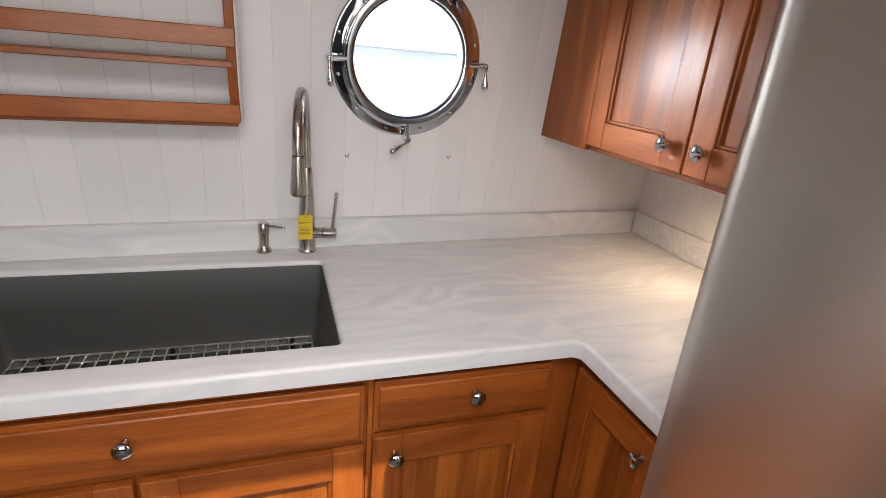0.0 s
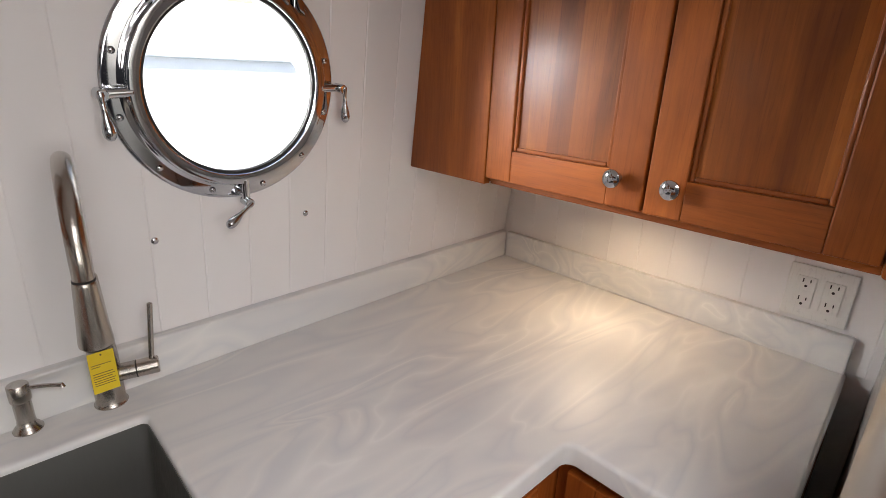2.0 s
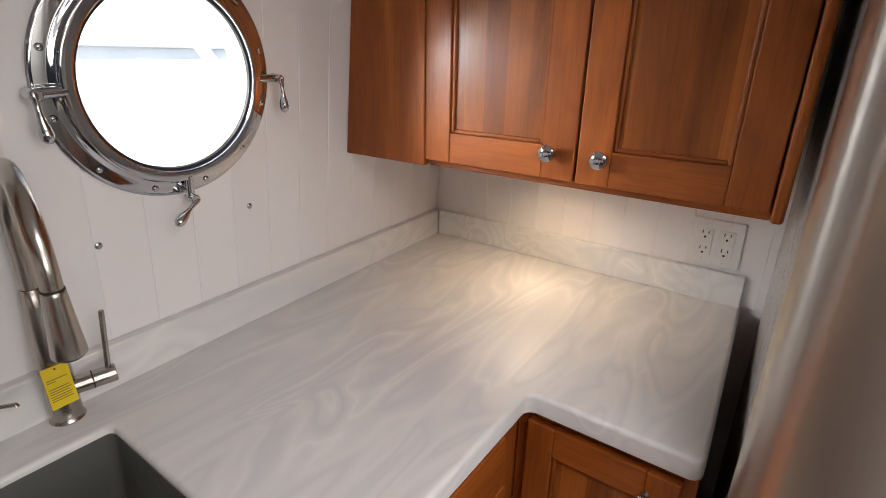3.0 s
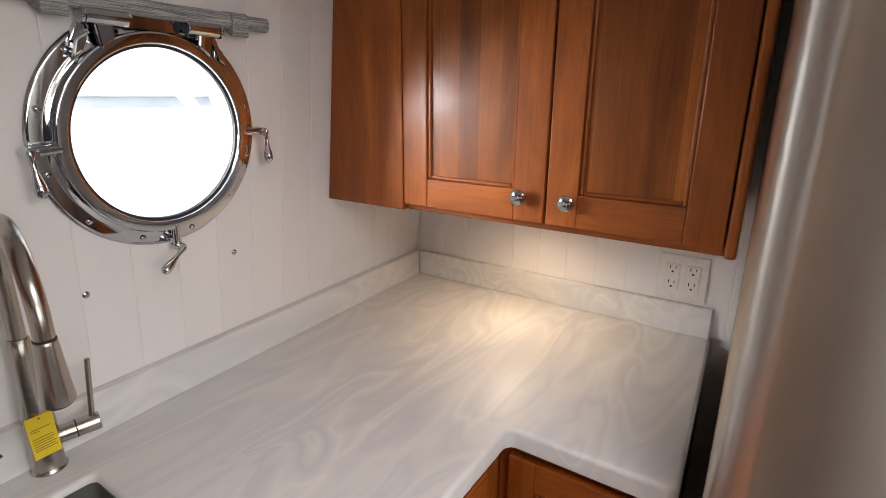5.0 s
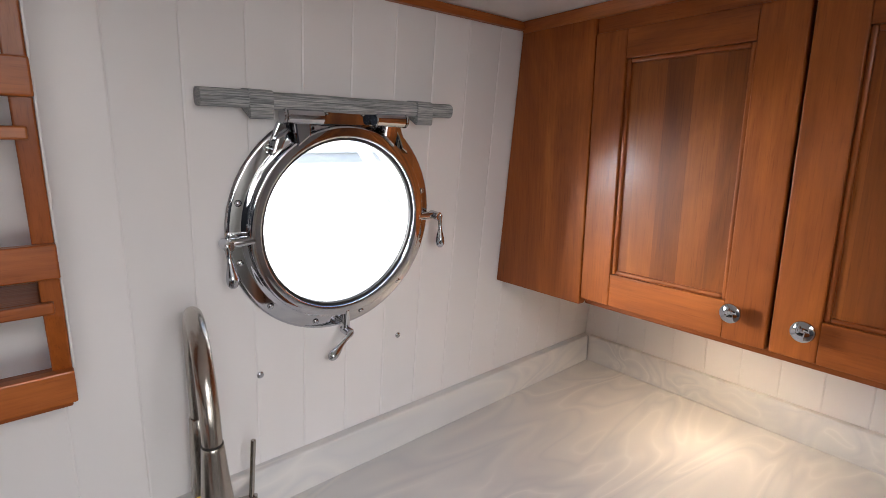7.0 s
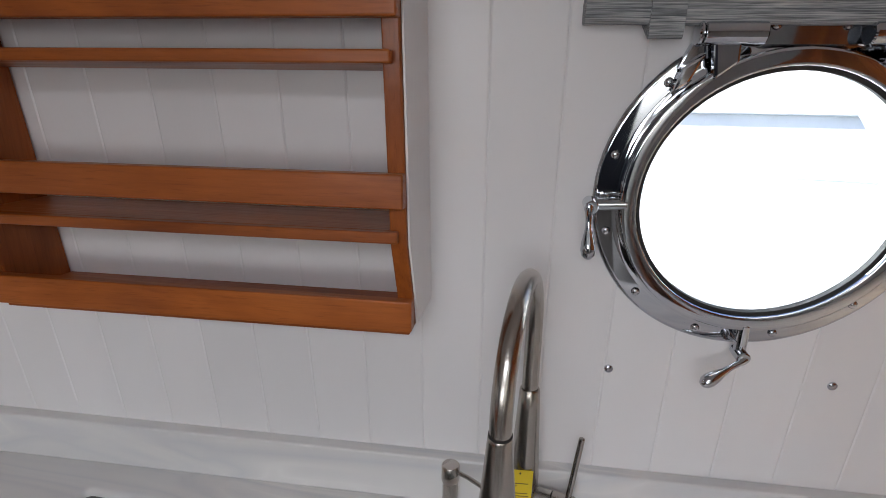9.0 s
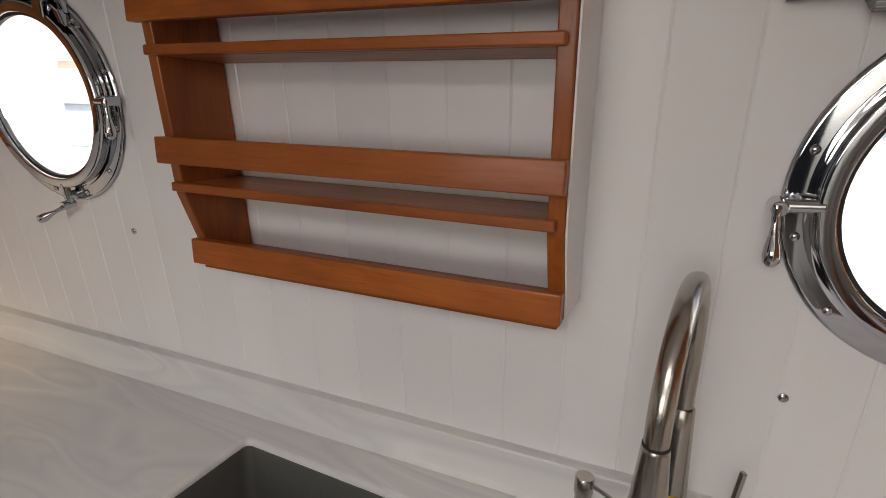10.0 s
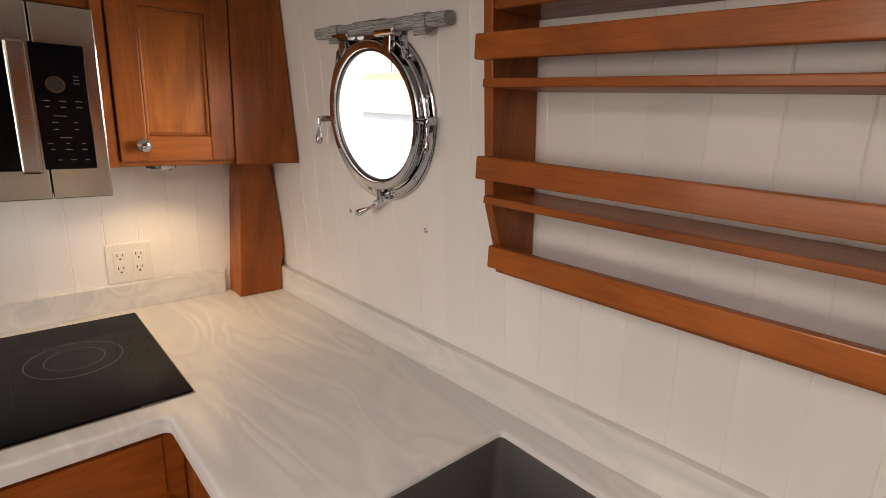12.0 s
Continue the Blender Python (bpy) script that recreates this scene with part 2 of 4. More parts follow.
def lathe(profile, m=Matrix(), segments=32):
    """Turns (radius, height) pairs round the z axis, then places them by m. Radius 0 closes an end."""
    bm = bmesh.new()
    rings = []
    for r, h in profile:
        if r < 1e-6:
            rings.append([bm.verts.new((0, 0, h))])
        else:
            rings.append([bm.verts.new((r * math.cos(2 * math.pi * i / segments), r * math.sin(2 * math.pi * i / segments), h)) for i in range(segments)])
    for a, b in zip(rings, rings[1:]):
        for i in range(segments):
            j = (i + 1) % segments
            quad = [a[0]] if len(a) == 1 else [a[i], a[j]]
            quad += [b[0]] if len(b) == 1 else [b[j], b[i]]
            if len(quad) > 2:
                bm.faces.new(quad)
    bmesh.ops.recalc_face_normals(bm, faces=bm.faces)
    bmesh.ops.transform(bm, matrix=m, verts=bm.verts)
    return bm


def rod(a, b, r, segments=16, r2=None):
    a, b = Vector(a), Vector(b)
    m = Matrix.Translation(a) @ (b - a).to_track_quat("Z", "Y").to_matrix().to_4x4()
    d, r2 = (b - a).length, r if r2 is None else r2
    e = min(0.0015, r * 0.3)
    return lathe([(0, 0), (r - e, 0), (r, e), (r2, d - e), (max(r2 - e, 0.0003), d), (0, d)], m, segments)


def tube(points, radii, segments=20):
    """A round tube along a line of points."""
    bm = bmesh.new()
    pts = [Vector(p) for p in points]
    level = max(p.z for p in pts) - min(p.z for p in pts) < 1e-6
    side = Vector((0, 0, 1)) if level else Vector((1, 0, 0))
    rings = []
    for i, p in enumerate(pts):
        d = (pts[min(i + 1, len(pts) - 1)] - pts[max(i - 1, 0)]).normalized()
        u = (side - d * side.dot(d)).normalized()
        w = d.cross(u)
        r = radii[i] if isinstance(radii, list) else radii
        rings.append([bm.verts.new(p + r * (u * math.cos(2 * math.pi * k / segments) + w * math.sin(2 * math.pi * k / segments))) for k in range(segments)])
    for a, b in zip(rings, rings[1:]):
        for k in range(segments):
            j = (k + 1) % segments
            bm.faces.new((a[k], a[j], b[j], b[k]))
    bm.faces.new(rings[0][::-1])
    bm.faces.new(rings[-1])
    bmesh.ops.recalc_face_normals(bm, faces=bm.faces)
    return bm


def merged(*parts):
    out = bmesh.new()
    for b in parts:
        me = bpy.data.meshes.new("m")
        b.to_mesh(me)
        b.free()
        out.from_mesh(me)
        bpy.data.meshes.remove(me)
    return out


# ---- the plan: hull side, two bulkheads, counter ----
COUNTER = 0.91
X_LEFT, X_RIGHT = -1.715, 1.19
Y_BACK = -2.3
Z_CEIL = 1.80
SLOPE, TURNED = 0.106, 0.0486
PORTS = [(0.325, 1.418), (-1.065, 1.497)]
PORT_HOLE = 0.162


def hull_y(x, z):
    """The inner face of the hull side, which leans in towards the top."""
    return 1.470 + TURNED * x - SLOPE * (z - 0.95)


def strips(xs, offs, z0, z1, thick, holes):
    """A slab in the hull side, column by column, open where a porthole goes through."""
    bm = bmesh.new()
    def column(xa, xb, oa, ob, za, zb):
        bm.faces.new([bm.verts.new((x, hull_y(x, z) + o, z)) for x, o, z in ((xa, oa, za[0]), (xb, ob, za[1]), (xb, ob, zb[1]), (xa, oa, zb[0]))])
    for (xa, oa), (xb, ob) in zip(zip(xs, offs), zip(xs[1:], offs[1:])):
        cut = None
        for cx, cz in holes:
            da, db = PORT_HOLE ** 2 - (xa - cx) ** 2, PORT_HOLE ** 2 - (xb - cx) ** 2
            if max(da, db) > 1e-6:
                ha, hb = math.sqrt(max(da, 0)), math.sqrt(max(db, 0))
                cut = ((cz - ha, cz - hb), (cz + ha, cz + hb))
        if cut:
            column(xa, xb, oa, ob, (z0, z0), cut[0])
            column(xa, xb, oa, ob, cut[1], (z1, z1))
        else:
            column(xa, xb, oa, ob, (z0, z0), (z1, z1))
    bmesh.ops.remove_doubles(bm, verts=bm.verts, dist=1e-5)
    ret = bmesh.ops.extrude_face_region(bm, geom=list(bm.faces))
    for g in ret["geom"]:
        if isinstance(g, bmesh.types.BMVert):
            g.co.y = hull_y(g.co.x, g.co.z) + thick
    bmesh.ops.recalc_face_normals(bm, faces=bm.faces)
    return bm


def spread(a, b, n):
    return [a + (b - a) * i / n for i in range(n + 1)]


hull = tagged(part("wall_hull", strips(spread(X_LEFT - 0.2, X_RIGHT + 0.2, 260), [0.014] * 261, 0.0, Z_CEIL + 0.1, 0.06, PORTS), WHITE),
              "white painted hull side behind its planking", "wall", kind="structure")
# unseen stretch of bulkhead, added dark to dim what the fridge reflects
tagged(part("wall_port_aft", box(X_LEFT - 0.07, X_LEFT - 0.004, Y_BACK - 0.05, -0.401, 0, Z_CEIL + 0.1, 0), NAVY), "unseen dark blue-grey bulkhead added to darken the fridge's reflection", "wall", kind="structure")
bulk_l = tagged(part("wall_port", box(X_LEFT - 0.07, X_LEFT - 0.012, -0.4, 1.75, 0, Z_CEIL + 0.1, 0), WHITE), "white painted bulkhead behind the cooker side", "wall", kind="structure")
bulk_r = tagged(part("wall_starboard", box(X_RIGHT + 0.012, X_RIGHT + 0.07, Y_BACK - 0.05, 1.75, 0, Z_CEIL + 0.1, 0), WHITE), "white painted bulkhead behind the fridge side", "wall", kind="structure")
# unseen closing wall, kept dark on the right for the porthole chrome's reflections
tagged(part("wall_rear", merged(box(X_LEFT - 0.01, X_RIGHT + 0.01, Y_BACK - 0.05, Y_BACK, 0, 0.95, 0), box(X_LEFT - 0.01, X_RIGHT + 0.01, Y_BACK - 0.05, Y_BACK, 1.72, Z_CEIL, 0),
            box(X_LEFT - 0.01, -1.35, Y_BACK - 0.05, Y_BACK, 0.95, 1.72, 0), box(0.45, X_RIGHT + 0.01, Y_BACK - 0.05, Y_BACK, 0.95, 1.72, 0)), NAVY),
       "unseen dark blue-grey wall with a wide window opening, dark for chrome reflections", "wall", kind="structure")
tagged(part("floor", box(X_LEFT - 0.01, X_RIGHT + 0.01, Y_BACK, 1.6, -0.05, 0, 0), FLOORING), "plain grey-brown cabin floor", "floor", kind="structure")
CX0, CX1, CY0, CY1 = X_LEFT - 0.05, X_RIGHT + 0.05, Y_BACK - 0.05, 1.6
# the hole is the unseen hatch, added to let the overhead lamp in
tagged(part("ceiling", merged(box(CX0, CX1, HATCH_Y + HATCH, CY1, Z_CEIL, Z_CEIL + 0.04, 0), box(CX0, CX1, CY0, HATCH_Y - HATCH, Z_CEIL, Z_CEIL + 0.04, 0),
                              box(CX0, HATCH_X - HATCH, HATCH_Y - HATCH, HATCH_Y + HATCH, Z_CEIL, Z_CEIL + 0.04, 0), box(HATCH_X + HATCH, CX1, HATCH_Y - HATCH, HATCH_Y + HATCH, Z_CEIL, Z_CEIL + 0.04, 0)), CEILING),
       "plain white headliner ceiling with an unseen hatch hole added for light", "ceiling", kind="structure")

# ---- worktop with its upstands ----
BS = 0.018          # upstand thickness


def splash_y(x):
    return 1.444 + TURNED * x


def rounded(points, radii, n=5):
    """A polygon with rounded corners."""
    out = []
    k = len(points)
    for i in range(k):
        p, a, b = Vector(points[i]), Vector(points[i - 1]), Vector(points[(i + 1) % k])
        r = radii[i]
        if r <= 0:
            out.append(p)
            continue
        da, db = (a - p).normalized(), (b - p).normalized()
        half = da.angle(db) / 2
        t = r / math.tan(half)
        c = p + (da + db).normalized() * (r / math.sin(half))
        s, e = p + da * t - c, p + db * t - c
        for j in range(n + 1):
            v = s.lerp(e, j / n)
            out.append(c + v.normalized() * r)
    return out


SINK_X0, SINK_X1, SINK_Y0, SINK_Y1 = -0.62, 0.104, 0.94, 1.355
FRONT_Y, FRONT_R, FRONT_L = 0.868, 0.580, -1.068
END_R, END_L = 0.580, -0.35


def slab():
    bm = bmesh.new()
    outer = rounded([(X_LEFT, END_L), (FRONT_L, END_L), (FRONT_L, FRONT_Y), (FRONT_R, FRONT_Y), (FRONT_R, END_R), (X_RIGHT, END_R + 0.03),
                     (X_RIGHT, splash_y(X_RIGHT) + 0.026), (X_LEFT, splash_y(X_LEFT) + 0.026)], [0, 0.02, 0.018, 0.02, 0.02, 0, 0, 0])
    inner = rounded([(SINK_X0, SINK_Y0), (SINK_X1, SINK_Y0), (SINK_X1, SINK_Y1), (SINK_X0, SINK_Y1)], [0.012] * 4)
    edges = []
    for loop in (outer, inner):
        vs = [bm.verts.new((p.x, p.y, COUNTER)) for p in loop]
        edges += [bm.edges.new((vs[i], vs[(i + 1) % len(vs)])) for i in range(len(vs))]
    bmesh.ops.triangle_fill(bm, use_beauty=True, use_dissolve=False, edges=edges)
    bmesh.ops.recalc_face_normals(bm, faces=bm.faces)
    if sum(f.normal.z for f in bm.faces) < 0:
        bmesh.ops.reverse_faces(bm, faces=bm.faces)
    ret = bmesh.ops.extrude_face_region(bm, geom=list(bm.faces))
    low = [g for g in ret["geom"] if isinstance(g, bmesh.types.BMVert)]
    bmesh.ops.translate(bm, verts=low, vec=(0, 0, -0.038))
    bmesh.ops.recalc_face_normals(bm, faces=bm.faces)
    def is_rim(e):
        mid = (e.verts[0].co + e.verts[1].co) / 2
        against = mid.y > splash_y(mid.x) or abs(mid.x - X_LEFT) < 0.002 or abs(mid.x - X_RIGHT) < 0.002
        return not against and len(e.link_faces) == 2 and abs(e.verts[0].co.z - COUNTER) < 1e-5 and abs(e.verts[1].co.z - COUNTER) < 1e-5 and abs(e.calc_face_angle(0)) > 0.5
    top = [e for e in bm.edges if is_rim(e)]
    bmesh.ops.bevel(bm, geom=top, offset=0.009, segments=4, profile=0.5, affect="EDGES")
    return bm


worktop = thing("worktop", "white marbled solid-surface U-shaped worktop with rounded edges", "worktop", (0, 1.1, COUNTER - 0.038))
part("slab", slab(), STONE, worktop, smooth=True)
Z_SPLASH = COUNTER + 0.08
part("upstand", prism([(X_LEFT + BS, splash_y(X_LEFT + BS)), (X_RIGHT - BS, splash_y(X_RIGHT - BS)), (X_RIGHT, splash_y(X_RIGHT) + BS + 0.0055), (X_LEFT, splash_y(X_LEFT) + BS + 0.0055)], COUNTER, Z_SPLASH, 2, 0.003), STONE, worktop)
part("upstand", box(X_RIGHT - BS, X_RIGHT, 0.614, splash_y(X_RIGHT - BS) - 0.001, COUNTER, Z_SPLASH, 0.003), STONE, worktop)
part("upstand", box(X_LEFT, X_LEFT + BS, END_L, 1.205, COUNTER, Z_SPLASH, 0.003), STONE, worktop)

# ---- cabinets ----
KNOB = [(0, 0.0), (0.008, 0.0), (0.0075, 0.003), (0.0055, 0.009), (0.007, 0.013), (0.0135, 0.0165), (0.0155, 0.0195), (0.015, 0.0225), (0.011, 0.0255), (0.005, 0.0268), (0, 0.027)]


class Front:
    """Places front pieces: across (u), outwards (d) and up (z) from a face plane."""
    def __init__(self, side, plane):
        self.side, self.plane = side, plane
        self.across = {"sink": WOOD_X, "right": WOOD_Y, "left": WOOD_Y}[side]

    def block(self, u0, u1, d0, d1, z0, z1, bevel=0.002, segments=2):
        p = self.plane
        if self.side == "sink":
            return box(u0, u1, p - d1, p - d0, z0, z1, bevel, segments)
        if self.side == "right":
            return box(p - d1, p - d0, u0, u1, z0, z1, bevel, segments)
        return box(p + d0, p + d1, u0, u1, z0, z1, bevel, segments)

    def point(self, u, d, z):
        p = self.plane
        return Vector((u, p - d, z)) if self.side == "sink" else Vector((p - d, u, z)) if self.side == "right" else Vector((p + d, u, z))

    def out(self):
        return {"sink": Vector((0, -1, 0)), "right": Vector((-1, 0, 0)), "left": Vector((1, 0, 0))}[self.side]

    def turned(self, profile, u, d, z, segments=24):
        m = Matrix.Translation(self.point(u, d, z)) @ self.out().to_track_quat("Z", "Y").to_matrix().to_4x4()
        return lathe(profile, m, segments)


def shaker_door(f, parent, u0, u1, z0, z1, knob, d0=0.0, thick=0.019, stile=0.06, rail=0.065, top=None):
    """A framed door with a sunk panel, a small moulding round it and a round knob."""
    top = rail if top is None else top
    door = part("door", f.block(u0, u0 + stile, d0, d0 + thick, z0, z1, 0.0025), WOOD_Z, parent)
    part("stile", f.block(u1 - stile, u1, d0, d0 + thick, z0, z1, 0.0025), WOOD_Z, door)
    part("rail", f.block(u0 + stile, u1 - stile, d0, d0 + thick - 0.0006, z0, z0 + rail, 0.0015), f.across, door)
    part("rail", f.block(u0 + stile, u1 - stile, d0, d0 + thick - 0.0006, z1 - top, z1, 0.0015), f.across, door)
    a, b, c, d = u0 + stile, u1 - stile, z0 + rail, z1 - top
    part("panel", f.block(a - 0.003, b + 0.003, d0 + 0.001, d0 + 0.009, c - 0.003, d + 0.003, 0), WOOD_PANEL, door)
    w = 0.008
    for q in ((a, a + w, c, d), (b - w, b, c, d)):
        part("moulding", f.block(q[0], q[1], d0 + 0.006, d0 + thick - 0.004, q[2], q[3], 0.003), WOOD_Z, door)
    for q in ((a + w, b - w, c, c + w), (a + w, b - w, d - w, d)):
        part("moulding", f.block(q[0], q[1], d0 + 0.006, d0 + thick - 0.004, q[2], q[3], 0.003), f.across, door)
    if knob:
        part("knob", f.turned(KNOB, knob[0], d0 + thick, knob[1]), CHROME, door, "polished chrome round knob", True)
    return door


def drawer_front(f, parent, u0, u1, z0, z1, knob, d0=0.0):
    front = part("drawer_front", f.block(u0, u1, d0, d0 + 0.012, z0, z1, 0.002), f.across, parent)
    part("raised_field", f.block(u0 + 0.009, u1 - 0.009, d0 + 0.011, d0 + 0.019, z0 + 0.009, z1 - 0.009, 0.004), f.across, front)
    if knob:
        part("knob", f.turned(KNOB, knob[0], d0 + 0.019, knob[1]), CHROME, front, "polished chrome round knob", True)
    return front


Z_UNDER = COUNTER - 0.039
sinkf = Front("sink", 0.896)
unit = thing("base_cabinet", "varnished cherry sink cabinet with false drawer front and two doors", "cabinet", (-0.25, 1.1, 0), "base cabinets")
part("body", box(-0.72, 0.149, 0.897, 0.93, 0.1, Z_UNDER, 0.001), WOOD_X, unit)
part("plinth", box(-0.72, 0.149, 0.95, 0.97, 0.0, 0.1, 0.001), WOOD_X, unit)
drawer_front(sinkf, unit, -0.66, 0.142, 0.722, 0.848, (-0.252, 0.796))
shaker_door(sinkf, unit, -0.66, -0.252, 0.13, 0.706, (-0.305, 0.66))
shaker_door(sinkf, unit, -0.242, 0.142, 0.13, 0.706, (-0.208, 0.66))
unit = thing("base_cabinet", "varnished cherry base cabinet with one drawer over one door", "cabinet", (0.37, 1.1, 0), "base cabinets")
part("body", box(0.150, 0.64, 0.897, 0.93, 0.1, Z_UNDER, 0.001), WOOD_Z, unit)
part("plinth", box(0.150, 0.62, 0.95, 0.97, 0.0, 0.1, 0.001), WOOD_X, unit)
drawer_front(sinkf, unit, 0.159, 0.535, 0.742, 0.853, (0.361, 0.808))
shaker_door(sinkf, unit, 0.159, 0.535, 0.13, 0.728, (0.203, 0.685))
unit = thing("base_cabinet", "plain varnished cherry corner cabinet under the worktop", "cabinet", (-0.9, 1.1, 0), "base cabinets")
part("body", box(-1.128, -0.721, 0.897, 0.93, 0.1, Z_UNDER, 0.001), WOOD_Z, unit)
part("plinth", box(-1.11, -0.721, 0.95, 0.97, 0.0, 0.1, 0.001), WOOD_X, unit)
rightf = Front("right", 0.607)
unit = thing("base_cabinet", "varnished cherry base cabinet with a framed door beside the fridge", "cabinet", (0.9, 0.73, 0), "base cabinets")
part("body", box(0.608, 0.64, 0.584, 0.895, 0.1, Z_UNDER, 0.001), WOOD_Z, unit)
part("side_panel", prism([(0.641, 0.584), (X_RIGHT - 0.01, 0.61), (X_RIGHT - 0.01, 0.628), (0.641, 0.602)], 0.0, Z_UNDER, 2, 0.001), WOOD_Z, unit)
part("plinth", box(0.66, 0.68, 0.584, 0.94, 0.0, 0.1, 0.001), WOOD_Y, unit)
shaker_door(rightf, unit, 0.604, 0.868, 0.13, 0.845, (0.652, 0.8), stile=0.052, rail=0.06)
leftf = Front("left", -1.095)
unit = thing("base_cabinet", "varnished cherry base cabinet with a drawer below the cooktop", "cabinet", (-1.4, 0.4, 0), "base cabinets")
part("body", box(-1.128, -1.096, END_L + 0.01, 0.895, 0.1, Z_UNDER, 0.001), WOOD_Y, unit)
part("plinth", box(-1.168, -1.148, END_L + 0.01, 0.94, 0.0, 0.1, 0.001), WOOD_Y, unit)
part("drawer_front", leftf.block(0.06, 0.856, 0, 0.004, 0.716, 0.85, 0.001), WOOD_Y, unit)
shaker_door(leftf, unit, 0.46, 0.866, 0.13, 0.704, (0.5, 0.64))
shaker_door(leftf, unit, 0.05, 0.452, 0.13, 0.704, (0.41, 0.64))

# wall cabinet over the right-hand worktop
RF = 0.769
ZB = 1.236
upper = thing("wall_cabinet", "varnished cherry two-door wall cabinet with chrome knobs, doors shut", "cabinet", (0.95, 1.0, ZB), "wall cabinets")
upf = Front("right", RF)


def hull_edge(x, y0, z0, z1, gap=0.002):
    """A quadrilateral in y and z that runs from y0 to the hull side."""
    return [(y0, z0), (hull_y(x, z0) - gap, z0), (hull_y(x, z1) - gap, z1), (y0, z1)]


part("filler", prism(hull_edge(RF, 1.236, ZB, Z_CEIL - 0.006), RF - 0.018, RF + 0.001, 0, 0.003), WOOD_Z, upper)
part("face_rail", box(RF, RF + 0.02, 0.586, 1.235, ZB, ZB + 0.05, 0.002), WOOD_Y, upper)
part("face_rail", box(RF - 0.012, RF + 0.02, 0.586, 1.235, 1.745, Z_CEIL - 0.006, 0.002), WOOD_Y, upper)
part("base_board", prism([(RF + 0.001, 0.588), (X_RIGHT - 0.001, 0.632), (X_RIGHT - 0.001, hull_y(X_RIGHT, ZB) - 0.004), (RF + 0.001, hull_y(RF, ZB) - 0.004)], ZB + 0.004, ZB + 0.02, 2, 0.001), WOOD_Y, upper)
part("end_panel", prism([(RF - 0.019, 0.567), (X_RIGHT - 0.002, 0.612), (X_RIGHT - 0.002, 0.63), (RF - 0.019, 0.585)], ZB, Z_CEIL - 0.006, 2, 0.006, 3), WOOD_Z, upper)
# stile coloured near black to stand for the shade between the doors
part("face_stile", box(RF + 0.001, RF + 0.019, 0.868, 0.928, ZB + 0.051, 1.744, 0), GAP_SHADE, upper)
part("crown", prism([(RF - 0.02, 1.778), (RF + 0.0, 1.778), (RF + 0.0, Z_CEIL - 0.001), (RF - 0.034, Z_CEIL - 0.001)], 0.566, hull_y(RF, 1.79) - 0.004, 1, 0.003), WOOD_Y, upper)
shaker_door(upf, upper, 0.8975, 1.233, 1.251, 1.751, (0.943, 1.301), stile=0.0635, rail=0.062, top=0.05)
shaker_door(upf, upper, 0.588, 0.8925, 1.251, 1.751, (0.847, 1.3), stile=0.0605, rail=0.062, top=0.05)

# wall cabinet beside the microwave, with the post that carries it
LF = -1.474
ZL = 1.352
upper = thing("wall_cabinet", "varnished cherry one-door wall cabinet beside the microwave", "cabinet", (-1.6, 1.1, ZL), "wall cabinets")
lpf = Front("left", LF)
part("filler", prism(hull_edge(LF, 1.172, ZL, Z_CEIL - 0.006), LF - 0.001, LF + 0.018, 0, 0.003), WOOD_Z, upper)
part("face_rail", box(LF - 0.02, LF, 0.888, 1.171, ZL, ZL + 0.05, 0.002), WOOD_Y, upper)
part("face_rail", box(LF - 0.02, LF + 0.012, 0.888, 1.171, 1.752, Z_CEIL - 0.006, 0.002), WOOD_Y, upper)
part("face_stile", box(LF - 0.02, LF + 0.012, 0.878, 0.902, ZL, 1.751, 0.002), WOOD_Z, upper)
part("base_board", prism([(X_LEFT + 0.001, 0.885), (LF - 0.001, 0.885), (LF - 0.001, hull_y(LF, ZL) - 0.004), (X_LEFT + 0.001, hull_y(X_LEFT, ZL) - 0.004)], ZL + 0.004, ZL + 0.02, 2, 0.001), WOOD_Y, upper)
shaker_door(lpf, upper, 0.905, 1.169, 1.366, 1.757, (0.951, 1.405), stile=0.058, rail=0.06, top=0.04)
top = thing("wall_cabinet", "varnished cherry fascia cabinet above the microwave", "cabinet", (-1.6, 0.5, 1.7), "wall cabinets")
part("body", box(X_LEFT + 0.001, LF, 0.06, 0.876, 1.695, Z_CEIL - 0.006, 0.002), WOOD_Y, top)
part("face_rail", box(LF, LF + 0.014, 0.06, 0.876, 1.712, Z_CEIL - 0.006, 0.003), WOOD_Y, top)

post = thing("corner_post", "varnished cherry post, shaped to the hull, standing on the worktop", "post", (-1.66, 1.3, COUNTER))
prof = [(1.222, COUNTER + 0.001), (splash_y(-1.62) - 0.002, COUNTER + 0.001), (splash_y(-1.62) - 0.002, Z_SPLASH + 0.003), (hull_y(-1.66, 1.06) - 0.004, 1.06), (hull_y(-1.66, 1.15) - 0.003, 1.15), (hull_y(-1.66, 1.25) - 0.007, 1.25), (hull_y(-1.66, 1.32) - 0.009, 1.32), (hull_y(-1.66, ZL) - 0.009, ZL + 0.002), (1.245, ZL + 0.002), (1.235, 1.2)]
part("front_board", prism(prof, X_LEFT + 0.002, -1.62, 0, 0.003), WOOD_Z, post)

# ---- fridge ----
fridge = thing("refrigerator", "tall stainless steel refrigerator with a bowed door", "refrigerator", (0.9, 0.1, 0))
part("body", prism([(0.545, -0.372), (X_RIGHT - 0.005, -0.372), (X_RIGHT - 0.005, 0.566), (0.545, 0.536)], 0.02, 1.755, 2, 0.004), GREY_SIDE, fridge)


